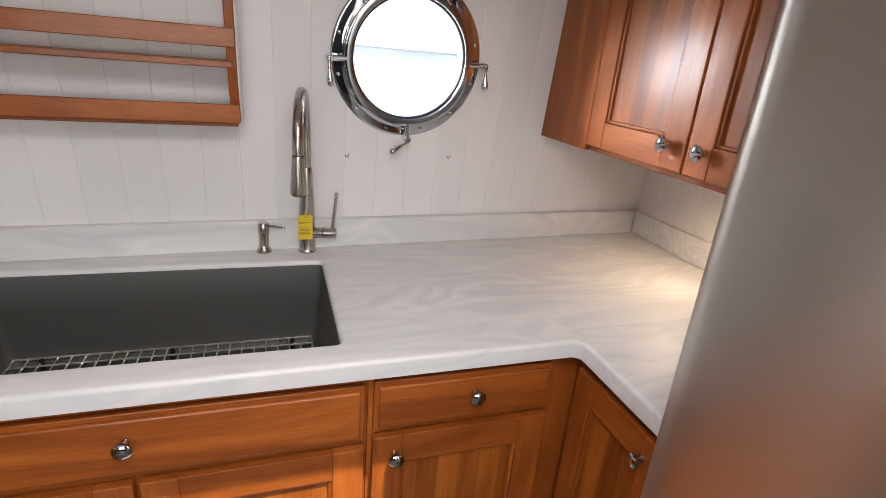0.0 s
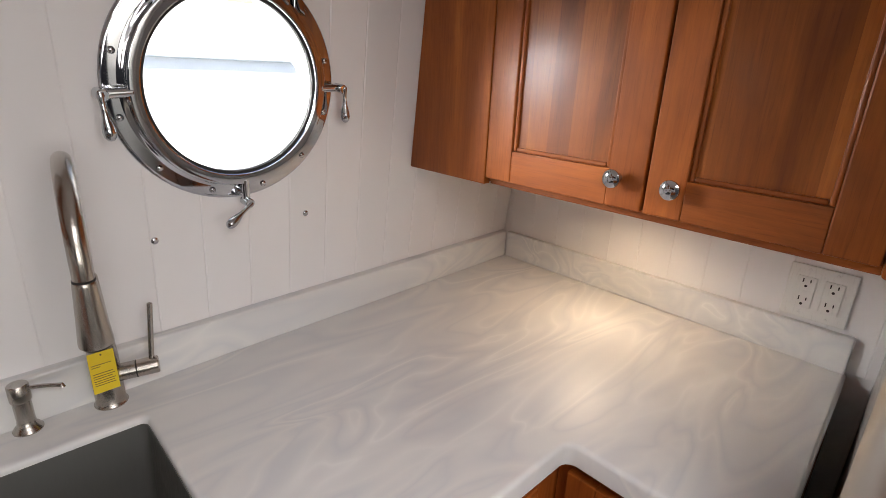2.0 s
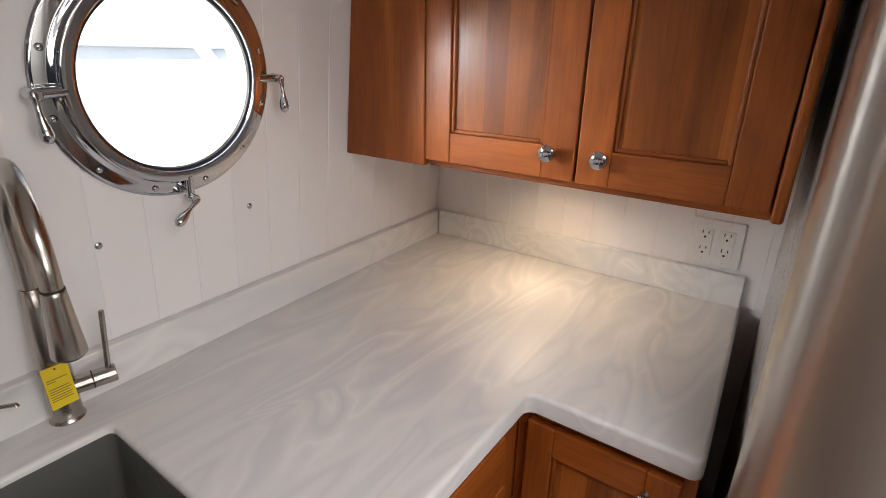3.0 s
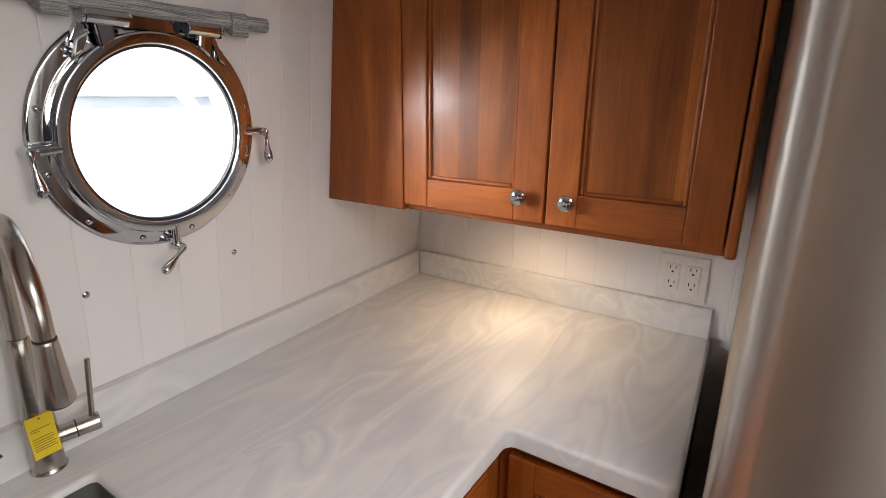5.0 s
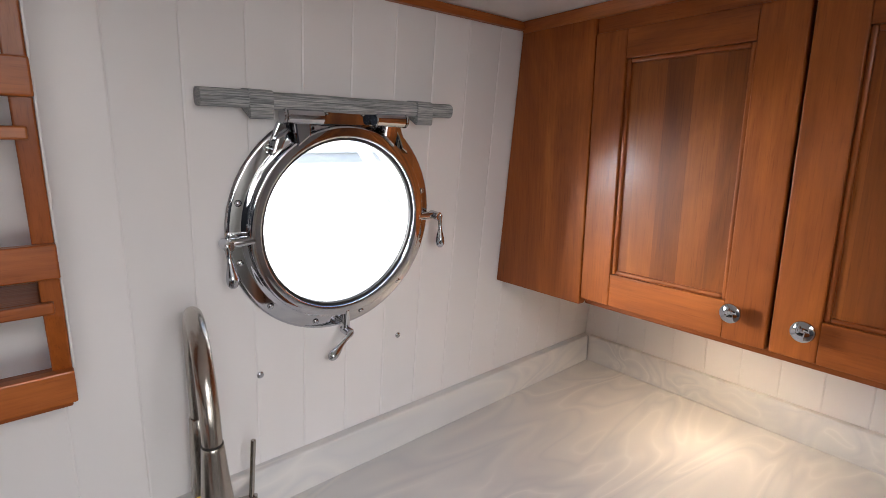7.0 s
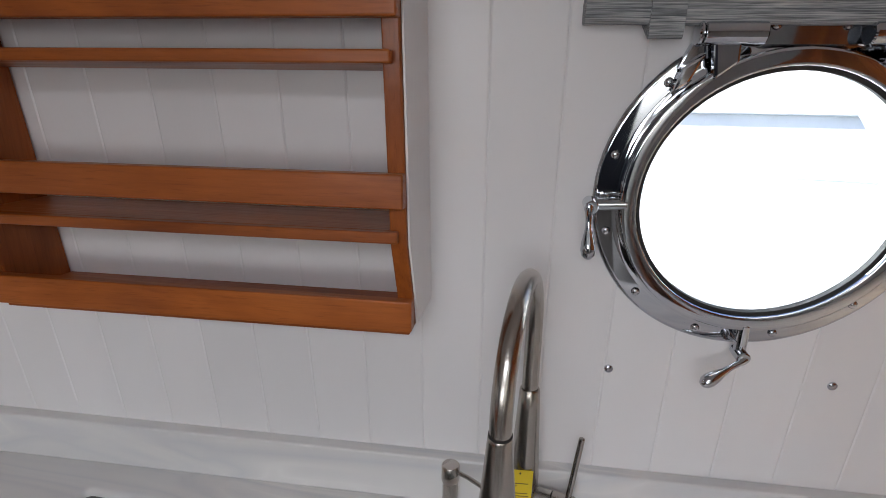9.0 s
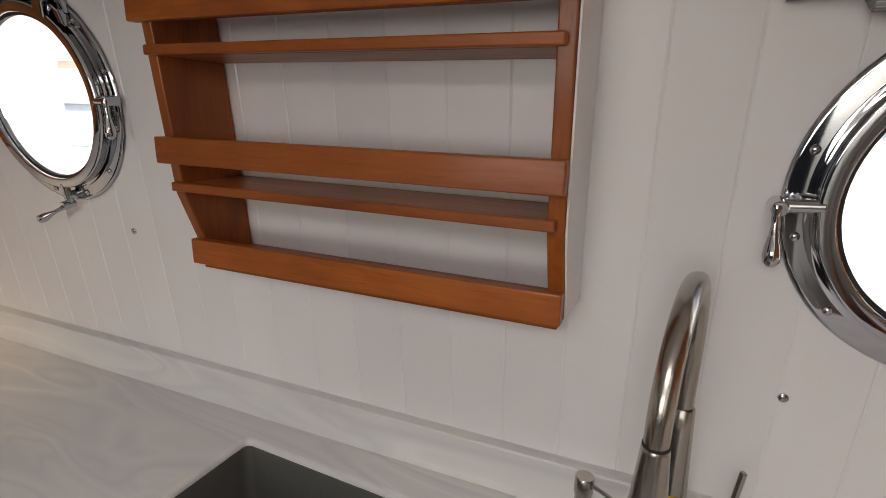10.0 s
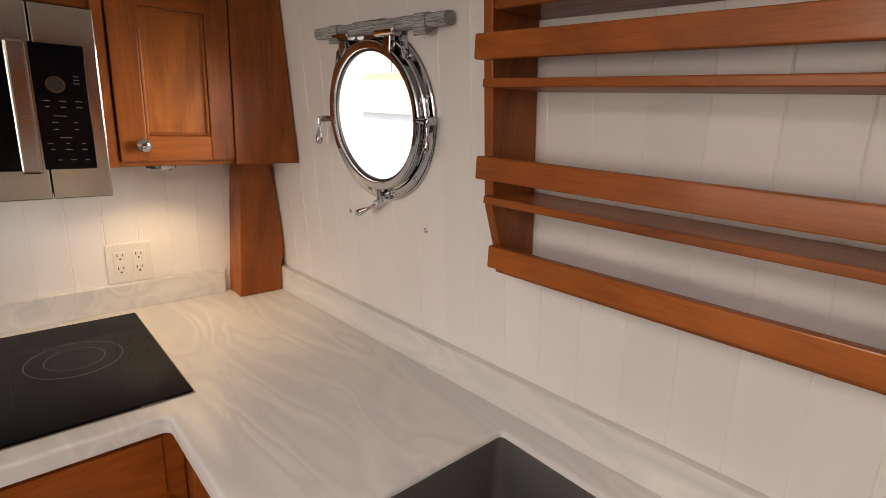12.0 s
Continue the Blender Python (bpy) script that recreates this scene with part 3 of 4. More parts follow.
def bowed_door(y0, y1, z0, z1):
    """A door skin with a gentle bow and rolled vertical edges."""
    pts = []
    n = 60
    for i in range(n + 1):
        s = i / n
        y = y0 + (y1 - y0) * s
        e = min(s, 1 - s) * (y1 - y0)
        roll = 0.03 * (1 - math.sqrt(max(0, 1 - (1 - min(e / 0.05, 1)) ** 2)))
        pts.append((0.470 - 0.034 * (1 - (2 * s - 1) ** 2) + roll, y))
    ys = pts + [(0.535, y1), (0.535, y0)]
    return prism(ys, z0, z1, 2, 0)


door = part("door", bowed_door(-0.37, 0.546, 0.64, 1.75), STEEL, fridge, smooth=True)
part("drawer", bowed_door(-0.37, 0.546, 0.06, 0.632), STEEL, fridge, smooth=True)
part("gasket", box(0.536, 0.5445, -0.36, 0.53, 0.07, 1.74, 0), RUBBER, fridge)
surround = thing("fridge_surround", "varnished cherry board filling above the refrigerator", "panel", (0.9, 0.1, 1.76))
part("fascia", box(0.66, 0.68, -0.39, 0.552, 1.7575, Z_CEIL - 0.002, 0.002), WOOD_Y, surround)
# ---- plate rack on the hull side ----
rack = thing("plate_rack", "varnished cherry wall rack of open shelves with retaining rails", "shelf", (-0.37, 1.39, 1.27))


def off_hull(x0, x1, d0, d1, z0, z1, bevel=0.002):
    """A board that follows the hull side: d0 and d1 are its distances from it."""
    zm = (z0 + z1) / 2
    p = [(x0, hull_y(x0, zm) - d1), (x1, hull_y(x1, zm) - d1), (x1, hull_y(x1, zm) - d0), (x0, hull_y(x0, zm) - d0)]
    return prism(p, z0, z1, 2, bevel)


RX0, RX1 = -0.641, -0.074
for sx in (RX0, RX1 - 0.019):
    outline = [(hull_y(sx, 1.255) - 0.001, 1.255), (hull_y(sx, 1.255) - 0.088, 1.255), (hull_y(sx, 1.292) - 0.092, 1.292), (hull_y(sx, 1.366) - 0.112, 1.366),
               (hull_y(sx, 1.79) - 0.112, 1.79), (hull_y(sx, 1.79) - 0.001, 1.79)]
    part("side_board", prism(outline, sx, sx + 0.019, 0, 0.002), WOOD_Z, rack)
clad = [(hull_y(RX1, 1.257) - 0.001, 1.257), (hull_y(RX1, 1.257) - 0.084, 1.257), (hull_y(RX1, 1.294) - 0.089, 1.294), (hull_y(RX1, 1.366) - 0.109, 1.366),
        (hull_y(RX1, 1.788) - 0.109, 1.788), (hull_y(RX1, 1.788) - 0.001, 1.788)]
part("side_cladding", prism(clad, RX1 + 0.0003, RX1 + 0.003, 0, 0.0008), WHITE, rack, "white painted outer side")
IX0, IX1 = RX0 + 0.0195, RX1 - 0.0195
part("shelf_board", off_hull(IX0, IX1, 0.002, 0.09, 1.255, 1.265), WOOD_X, rack)
part("retaining_rail", off_hull(RX0 + 0.003, RX1 + 0.001, 0.0925, 0.108, 1.255, 1.294), WOOD_X, rack)
part("base_strip", off_hull(RX0 + 0.012, RX1 - 0.004, 0.004, 0.098, 1.246, 1.2545), WOOD_X, rack)
for zs in (1.371, 1.554):
    part("shelf_board", off_hull(IX0, IX1, 0.002, 0.11, zs, zs + 0.012), WOOD_X, rack)
    part("shelf_lip", off_hull(RX0 + 0.008, RX1 - 0.008, 0.1125, 0.124, zs, zs + 0.013), WOOD_X, rack)
    part("retaining_rail", off_hull(RX0 - 0.004, RX1 + 0.001, 0.1125, 0.128, zs + 0.04, zs + 0.077), WOOD_X, rack)
part("shelf_board", off_hull(IX0, IX1, 0.002, 0.11, 1.664, 1.676), WOOD_X, rack)
part("retaining_rail", off_hull(RX0 - 0.004, RX1 + 0.001, 0.1125, 0.128, 1.712, 1.75), WOOD_X, rack)

# trim between hull side and ceiling
tagged(part("trim", prism([(-1.44, hull_y(-1.44, 1.79) - 0.014), (0.745, hull_y(0.745, 1.79) - 0.014), (0.745, hull_y(0.745, 1.79)), (-1.44, hull_y(-1.44, 1.79))], 1.783, Z_CEIL - 0.001, 2, 0.002), WOOD_X),
       "slim varnished cherry trim under the ceiling", "trim", kind="structure")

# ---- sink ----
sink = thing("kitchen_sink", "deep dark grey composite undermount sink", "sink", (-0.26, 1.15, 0.655))


def basin(x0, x1, y0, y1, top, bottom):
    bm = bmesh.new()
    levels = [(0.01, top, 0.016), (-0.0015, top, 0.013), (-0.002, top - 0.006, 0.014), (-0.012, bottom + 0.05, 0.026), (-0.016, bottom + 0.02, 0.03), (-0.028, bottom + 0.005, 0.03), (-0.05, bottom, 0.03)]
    rings = []
    for grow, z, r in levels:
        loop = rounded([(x0 - grow, y0 - grow), (x1 + grow, y0 - grow), (x1 + grow, y1 + grow), (x0 - grow, y1 + grow)], [r] * 4, 6)
        rings.append([bm.verts.new((p.x, p.y, z)) for p in loop])
    for a, b in zip(rings, rings[1:]):
        for i in range(len(a)):
            j = (i + 1) % len(a)
            bm.faces.new((a[i], a[j], b[j], b[i]))
    bm.faces.new(rings[-1])
    bmesh.ops.recalc_face_normals(bm, faces=bm.faces)
    bmesh.ops.reverse_faces(bm, faces=bm.faces)
    return bm


part("basin", basin(SINK_X0, SINK_X1, SINK_Y0, SINK_Y1, COUNTER - 0.012, 0.672), SINK, sink, smooth=True)
part("drain", lathe([(0, 0.6745), (0.028, 0.6745), (0.034, 0.676), (0.042, 0.678), (0.044, 0.6725)], Matrix.Translation((-0.03, 1.17, 0)), 28), NICKEL, sink, "steel drain", True)
grid = thing("sink_rack", "stainless wire rack lying in the sink", "rack", (-0.26, 1.15, 0.672))
ZR = 0.698
DX, DY, DR = -0.03, 1.17, 0.052
gx0, gx1, gy0, gy1 = SINK_X0 + 0.03, SINK_X1 - 0.03, SINK_Y0 + 0.03, SINK_Y1 - 0.02


def wire(points, r=0.0016):
    return tube(points, r, 6)


for i in range(12):
    y = gy0 + (gy1 - gy0) * i / 11
    r = 0.003 if i in (0, 11) else 0.0024
    if abs(y - DY) < DR:
        h = math.sqrt(DR ** 2 - (y - DY) ** 2)
        part("wire", wire([(gx0, y, ZR), (DX - h, y, ZR)], r), WIRE, grid)
        part("wire", wire([(DX + h, y, ZR), (gx1, y, ZR)], r), WIRE, grid)
    else:
        part("wire", wire([(gx0, y, ZR), (gx1, y, ZR)], r), WIRE, grid)
for i in range(24):
    x = gx0 + (gx1 - gx0) * i / 23
    r = 0.003 if i in (0, 23) else 0.0019
    if abs(x - DX) < DR:
        h = math.sqrt(DR ** 2 - (x - DX) ** 2)
        part("wire", tube([(x, gy0, ZR - 0.003), (x, DY - h, ZR - 0.003)], r, 6), WIRE, grid)
        part("wire", tube([(x, DY + h, ZR - 0.003), (x, gy1, ZR - 0.003)], r, 6), WIRE, grid)
    else:
        part("wire", tube([(x, gy0, ZR - 0.003), (x, gy1, ZR - 0.003)], r, 6), WIRE, grid)
ring = [(DX + DR * math.cos(a), DY + DR * math.sin(a), ZR) for a in spread(0, 2 * math.pi, 32)]
part("drain_ring", tube(ring, 0.0025, 8), WIRE, grid, smooth=True)
for fx in (gx0 + 0.06, gx0 + 0.33, gx1 - 0.05):
    for fy in (gy0 + 0.03, gy1 - 0.012):
        part("rubber_foot", lathe([(0, 0.6735), (0.006, 0.6735), (0.007, 0.677), (0.005, ZR + 0.004), (0, ZR + 0.005)], Matrix.Translation((fx, fy, 0)), 12), RUBBER, grid, "black rubber foot", True)

# ---- faucet, with its tag, and soap dispenser ----
FX, FY = 0.072, 1.43
faucet = thing("kitchen_faucet", "brushed nickel gooseneck pull-down faucet with side lever", "faucet", (FX, FY, COUNTER))
at_base = Matrix.Translation((FX, FY, COUNTER))
part("base", lathe([(0, 0.0), (0.0245, 0.0), (0.025, 0.002), (0.0225, 0.005), (0.0218, 0.008), (0.0215, 0.085), (0.0205, 0.1), (0.0155, 0.2), (0.014, 0.226), (0.013, 0.2275), (0, 0.2275)], at_base), NICKEL, faucet, smooth=True)
lean = Vector((-0.03, -0.22, 0)).normalized()
R_ARC = 0.108
neck = [Vector((FX, FY, z)) for z in (1.138, 1.17, 1.2, 1.222)]
hub = Vector((FX, FY, 1.222)) + lean * R_ARC
for k in range(1, 19):
    a = math.pi * k / 18 * 1.04
    neck.append(hub - lean * R_ARC * math.cos(a) + Vector((0, 0, R_ARC * math.sin(a))))
part("neck", tube(neck, 0.0113, 24), NICKEL, faucet, smooth=True)
end, way = neck[-1], (neck[-1] - neck[-2]).normalized()
head_m = Matrix.Translation(end) @ way.to_track_quat("Z", "Y").to_matrix().to_4x4()
head = part("spray_head", lathe([(0, 0.001), (0.0117, 0.001), (0.0126, 0.003), (0.0129, 0.006), (0.0166, 0.055), (0.0188, 0.08), (0.0186, 0.0845), (0.0168, 0.086), (0, 0.086)], head_m), NICKEL, faucet, smooth=True)
part("nozzle", lathe([(0, 0.0862), (0.0148, 0.0862), (0.0148, 0.0885), (0.011, 0.0895), (0, 0.0895)], head_m), RUBBER, head, "black spray nozzle", True)
part("collar", lathe([(0.0115, -0.0015), (0.0122, -0.001), (0.0122, 0.0012), (0.0115, 0.0016)], head_m), SLOT, head)
part("valve", rod((FX + 0.012, FY - 0.004, 0.962), (FX + 0.074, FY - 0.02, 0.964), 0.0145, 24), NICKEL, faucet, smooth=True)
part("valve_ring", lathe([(0.0146, -0.001), (0.0149, 0), (0.0146, 0.001)], Matrix.Translation((FX + 0.042, FY - 0.0118, 0.963)) @ Vector((0.062, -0.016, 0.002)).to_track_quat("Z", "Y").to_matrix().to_4x4(), 24), SLOT, faucet)
part("lever", rod((FX + 0.064, FY - 0.0175, 0.972), (FX + 0.076, FY - 0.011, 1.074), 0.0043, 14), NICKEL, faucet, smooth=True)

tag = thing("hang_tag", "yellow printed card tag hanging on the faucet", "tag", (0.066, 1.398, 0.956))
tm = Matrix.Translation((0.066, 1.4, 0.986)) @ Euler((radians(-14), radians(4), radians(10))).to_matrix().to_4x4()


def tag_piece(x0, x1, y0, y1, z0, z1):
    b = box(x0, x1, y0, y1, z0, z1, 0)
    bmesh.ops.transform(b, matrix=tm, verts=b.verts)
    return b


card = part("card", tag_piece(-0.0185, 0.0185, -0.0004, 0.0004, -0.032, 0.032), YELLOW, tag)
for z, w in ((0.012, 0.014), (0.0085, 0.006), (-0.002, 0.014), (-0.006, 0.015), (-0.0095, 0.013), (-0.0135, 0.015), (-0.017, 0.014), (-0.0205, 0.015)):
    part("text_line", tag_piece(-0.0155, -0.0155 + w * 2, -0.0009, -0.0004, z, z + 0.0011), INK, card)
part("punched_hole", tag_piece(-0.0012, 0.0012, -0.0009, -0.0004, 0.026, 0.0284), SLOT, card)
part("loop", tube([tm @ Vector((0, -0.0006, 0.027)), tm @ Vector((0.001, 0.004, 0.034)), Vector((0.0698, 1.4105, 1.03)), Vector((0.072, 1.4152, 1.034))], 0.0008, 6), SLOT, tag, "thin dark loop")

soap = thing("soap_dispenser", "brushed nickel soap dispenser beside the faucet", "dispenser", (-0.038, 1.433, COUNTER))
part("pump_body", lathe([(0, 0), (0.0195, 0), (0.0198, 0.002), (0.017, 0.006), (0.0125, 0.011), (0.0118, 0.02), (0.0118, 0.052), (0, 0.052)], Matrix.Translation((-0.038, 1.433, COUNTER))), NICKEL, soap, smooth=True)
part("pump_head", lathe([(0, 0.0525), (0.0135, 0.0525), (0.0138, 0.054), (0.0138, 0.078), (0.0125, 0.08), (0, 0.0805)], Matrix.Translation((-0.038, 1.433, COUNTER))), NICKEL, soap, smooth=True)
part("spout", tube([(-0.03, 1.429, 0.982), (-0.01, 1.417, 0.984), (0.012, 1.404, 0.983), (0.0135, 1.403, 0.979)], 0.0032, 10), NICKEL, soap, smooth=True)

# ---- portholes ----
TURN_Y = Matrix.Rotation(radians(90), 4, "X")     # lathe axis z -> -y, into the cabin


def dog(parent, angle, hang):
    """A clamp on the rim: lug, swing bolt, and a drop-shaped handle that hangs from it."""
    c, s = math.cos(angle), math.sin(angle)
    at = lambda r, y: Vector((r * c, y, r * s))
    lug = part("clamp", rod(at(0.158, -0.019), at(0.203, -0.019), 0.0075, 14), CHROME, parent, smooth=True)
    part("clamp_eye", rod(at(0.2, -0.010), at(0.2, -0.036), 0.0085, 16), CHROME, lug, smooth=True)
    part("clamp_lug", rod(at(0.183, 0.0), at(0.183, -0.023), 0.0095, 14, 0.0075), CHROME, lug, smooth=True)
    start = at(0.203, -0.034)
    way = Vector(hang).normalized()
    m = Matrix.Translation(start) @ way.to_track_quat("Z", "Y").to_matrix().to_4x4()
    part("handle", lathe([(0, -0.006), (0.005, -0.004), (0.0055, 0), (0.0042, 0.006), (0.0036, 0.018), (0.0048, 0.028), (0.0082, 0.042), (0.009, 0.05), (0.0078, 0.057), (0.004, 0.0615), (0, 0.0625)], m, 18), CHROME, lug, smooth=True)


def porthole():
    p = thing("porthole", "round polished chrome opening porthole with bright glass, shut", "porthole", group="portholes")
    part("flange", lathe([(0.158, 0.0), (0.194, 0.0), (0.1955, 0.002), (0.194, 0.0045), (0.191, 0.0058), (0.1895, 0.006), (0.174, 0.006), (0.172, 0.0062), (0.168, 0.0072), (0.165, 0.009), (0.158, 0.009), (0.158, 0.0)], TURN_Y, 72), CHROME, p, smooth=True)
    part("spigot", lathe([(0.159, 0.001), (0.159, -0.063), (0.1615, -0.063), (0.1615, -0.002)], TURN_Y, 56), PLASTIC, p, "white painted liner", True)
    ringp = part("window_ring", lathe([(0.1468, 0.0092), (0.1468, 0.022), (0.1478, 0.0242), (0.1495, 0.025), (0.151, 0.0252), (0.1625, 0.0252), (0.164, 0.025), (0.1655, 0.024), (0.166, 0.022), (0.166, 0.0115), (0.1645, 0.0095), (0.1468, 0.0092)], TURN_Y, 72), CHROME, p, smooth=True)
    part("gasket", lathe([(0.1425, 0.01), (0.1425, 0.018), (0.1468, 0.019), (0.1468, 0.0093), (0.1425, 0.01)], TURN_Y, 64), RUBBER, ringp, "dark rubber glazing seal", True)
    pane = part("pane", lathe([(0, 0.011), (0.1445, 0.011), (0.1445, 0.016), (0, 0.016)], TURN_Y, 56), GLASS, ringp, "clear glass")
    pane.visible_shadow = False
    plate = [(-0.125, 0.14), (-0.112, 0.168), (-0.058, 0.205), (0.058, 0.205), (0.112, 0.168), (0.125, 0.14), (0.06, 0.166), (-0.06, 0.166)]
    part("hinge_plate", prism([(x, z) for x, z in plate], -0.012, -0.001, 1, 0.0015), CHROME, p)
    for x in (-0.034, 0.034):
        part("screw", lathe([(0.0055, 0.0115), (0.0052, 0.0135), (0.0035, 0.0152), (0, 0.0158)], Matrix.Translation((x, 0, 0.186)) @ TURN_Y, 12), CHROME, p, smooth=True)
    for sx in (-1, 1):
        hinge = part("hinge", rod((sx * 0.048, -0.024, 0.178), (sx * 0.108, -0.024, 0.178), 0.0125, 24), CHROME, p, smooth=True)
        part("hinge_cap", rod((sx * 0.109, -0.024, 0.178), (sx * 0.114, -0.024, 0.178), 0.0132, 24), CHROME, hinge, smooth=True)
        part("hinge_lug", prism([(sx * 0.07, 0.178), (sx * 0.098, 0.178), (sx * 0.09, 0.132), (sx * 0.068, 0.15)], -0.03, -0.0165, 1, 0.003), CHROME, hinge)
        part("bracket", prism([(sx * 0.098, 0.16), (sx * 0.12, 0.145), (sx * 0.128, 0.118), (sx * 0.112, 0.128)], -0.022, -0.006, 1, 0.003), CHROME, p)
    for k in range(12):
        a = radians(15 + 30 * k)
        q = Vector((0.1815 * math.cos(a), 0, 0.1815 * math.sin(a)))
        part("screw", lathe([(0.0055, 0.0055), (0.0052, 0.0075), (0.0035, 0.0092), (0, 0.0098)], Matrix.Translation(q) @ TURN_Y, 12), CHROME, p, smooth=True)
    dog(p, radians(0), (0.02, -0.1, -1))
    dog(p, radians(183), (0.06, -0.16, -1))
    dog(p, radians(272), (-0.85, -0.35, -0.42))
    return p


def on_hull(x, z, off=0.0):
    """A frame on the hull side: x along it, z up it, y outwards."""
    u = Vector((1, TURNED, 0)).normalized()
    w = Vector((0, -SLOPE, 1)).normalized()
    n = w.cross(u).normalized()
    w = u.cross(n)
    m = Matrix((u, n, w)).transposed().to_4x4()
    return Matrix.Translation(Vector((x, hull_y(x, z), z)) - n * off) @ m


first = porthole()
copy_thing(first, on_hull(PORTS[1][0], PORTS[1][1], 0.001))
first.matrix_basis = on_hull(PORTS[0][0], PORTS[0][1], 0.001)


# ---- rolled blinds over the portholes ----
def rolled_blind():
    b = thing("rolled_blind", "grey woven fabric blind rolled up above a porthole", "blind", group="porthole blinds")
    bm = bmesh.new()
    rings = []
    for i in range(41):
        x = -0.222 + 0.444 * i / 40
        sag = 0.0004 * math.sin(i * 0.5)
        loop = rounded([(-0.034, -0.0125), (-0.004, -0.0125), (-0.004, 0.0125), (-0.034, 0.0125)], [0.009] * 4, 4)
        rings.append([bm.verts.new((x, p.x, p.y + sag)) for p in loop])
    for a, c in zip(rings, rings[1:]):
        for i in range(len(a)):
            j = (i + 1) % len(a)
            bm.faces.new((a[i], a[j], c[j], c[i]))
    bm.faces.new(rings[0])
    bm.faces.new(rings[-1][::-1])
    bmesh.ops.recalc_face_normals(bm, faces=bm.faces)
    part("roll", bm, FABRIC, b, smooth=True)
    for x0 in (-0.158, 0.138):
        strap = rounded([(-0.037, -0.028), (-0.001, -0.0135), (-0.001, 0.0145), (-0.037, 0.0145)], [0.004, 0.003, 0.003, 0.008], 3)
        part("strap", prism([(p.x, p.y) for p in strap], x0, x0 + 0.034, 0, 0.001), FABRIC, b)
    return b


blind = rolled_blind()
copy_thing(blind, on_hull(-1.03, 1.684))
blind.matrix_basis = on_hull(0.32, 1.615)

# ---- screw heads in the planks ----
for sx, sz in ((0.178, 1.166), (0.466, 1.166), (-1.215, 1.248), (-0.92, 1.252)):
    s = part("screw_head", lathe([(0.0062, 0.0), (0.0058, 0.002), (0.0036, 0.0036), (0, 0.004)], TURN_Y, 16), CHROME, smooth=True)
    s.matrix_basis = on_hull(sx, sz)
    tagged(s, "small domed chrome screw head in the planking", "screw", "screw heads")


# ---- socket plates ----
def socket_plate():
    o = thing("wall_socket", "white double socket plate on the white planks", "socket", group="wall sockets")
    part("plate", box(-0.058, 0.058, -0.005, 0.0, -0.0575, 0.0575, 0.0025, 2), PLASTIC, o)
    for cx in (-0.0235, 0.0235):
        body = part("receptacle", box(cx - 0.0165, cx + 0.0165, -0.0078, -0.0045, -0.0335, 0.0335, 0.0012), PLASTIC, o)
        for cz in (-0.0195, 0.0195):
            part("slot", box(cx - 0.0076, cx - 0.0054, -0.0084, -0.0077, cz + 0.001, cz + 0.0095, 0), SLOT, body)
            part("slot", box(cx + 0.0054, cx + 0.0076, -0.0084, -0.0077, cz + 0.002, cz + 0.0088, 0), SLOT, body)
            part("earth_hole", lathe([(0, 0.0084), (0.0028, 0.0084), (0.0028, 0.0076)], Matrix.Translation((cx, 0, cz - 0.0065)) @ TURN_Y, 10), SLOT, body)
        for cz in (-0.048, 0.048):
            part("plate_screw", lathe([(0.003, 0.005), (0.0025, 0.0058), (0, 0.006)], Matrix.Translation((cx, 0, cz)) @ TURN_Y, 10), PLASTIC, o, smooth=True)
    part("test_button", box(-0.0275, -0.0195, -0.0088, -0.0076, -0.0035, 0.0025, 0.0004), PLASTIC, o)
    return o


sock = socket_plate()
copy_thing(sock, pose(X_LEFT + 0.001, 0.942, 1.051, 0, 0, 90))
sock.matrix_basis = pose(X_RIGHT - 0.001, 0.694, 1.055, 0, 0, -90)

# ---- cooktop ----
hob = thing("cooktop", "black glass ceramic cooktop set in the worktop", "cooktop", (-1.385, 0.55, COUNTER))
part("rim", box(-1.6535, -1.1165, 0.167, 0.9335, COUNTER + 0.0005, COUNTER + 0.004, 0.001), NICKEL, hob)
part("glass_top", box(-1.65, -1.12, 0.17, 0.93, COUNTER + 0.0042, COUNTER + 0.0075, 0.0012), BLACK_GLASS, hob)
for bx, by, br in ((-1.42, 0.76, 0.095), (-1.53, 0.35, 0.075), (-1.29, 0.36, 0.09)):
    for rr in (br, br * 0.62):
        part("burner_ring", lathe([(rr - 0.0012, COUNTER + 0.0077), (rr + 0.0012, COUNTER + 0.0077), (rr + 0.0012, COUNTER + 0.0076)], Matrix.Translation((bx, by, 0)), 48), FAINT, hob)

# ---- microwave ----
MX = -1.402
mw = thing("microwave_oven", "stainless steel wall microwave with black glass door", "microwave", (-1.55, 0.5, 1.30))
part("body", box(X_LEFT + 0.002, MX - 0.03, 0.115, 0.87, 1.305, 1.69, 0.003), BLACK, mw)
mdoor = part("door", box(MX - 0.028, MX, 0.112, 0.7635, 1.296, 1.684, 0.003), STEEL_BRIGHT, mw)
part("door_glass", box(MX - 0.001, MX + 0.0018, 0.14, 0.722, 1.357, 1.607, 0.0015), BLACK_GLASS, mdoor)
part("door_handle", box(MX + 0.002, MX + 0.016, 0.7185, 0.7535, 1.352, 1.612, 0.006, 3), STEEL_BRIGHT, mdoor)
panel = part("control_panel", box(MX - 0.028, MX, 0.7655, 0.873, 1.296, 1.684, 0.003), STEEL_BRIGHT, mw)
part("control_glass", box(MX - 0.001, MX + 0.0018, 0.7575, 0.8485, 1.359, 1.61, 0.0017), BLACK_GLASS, panel)
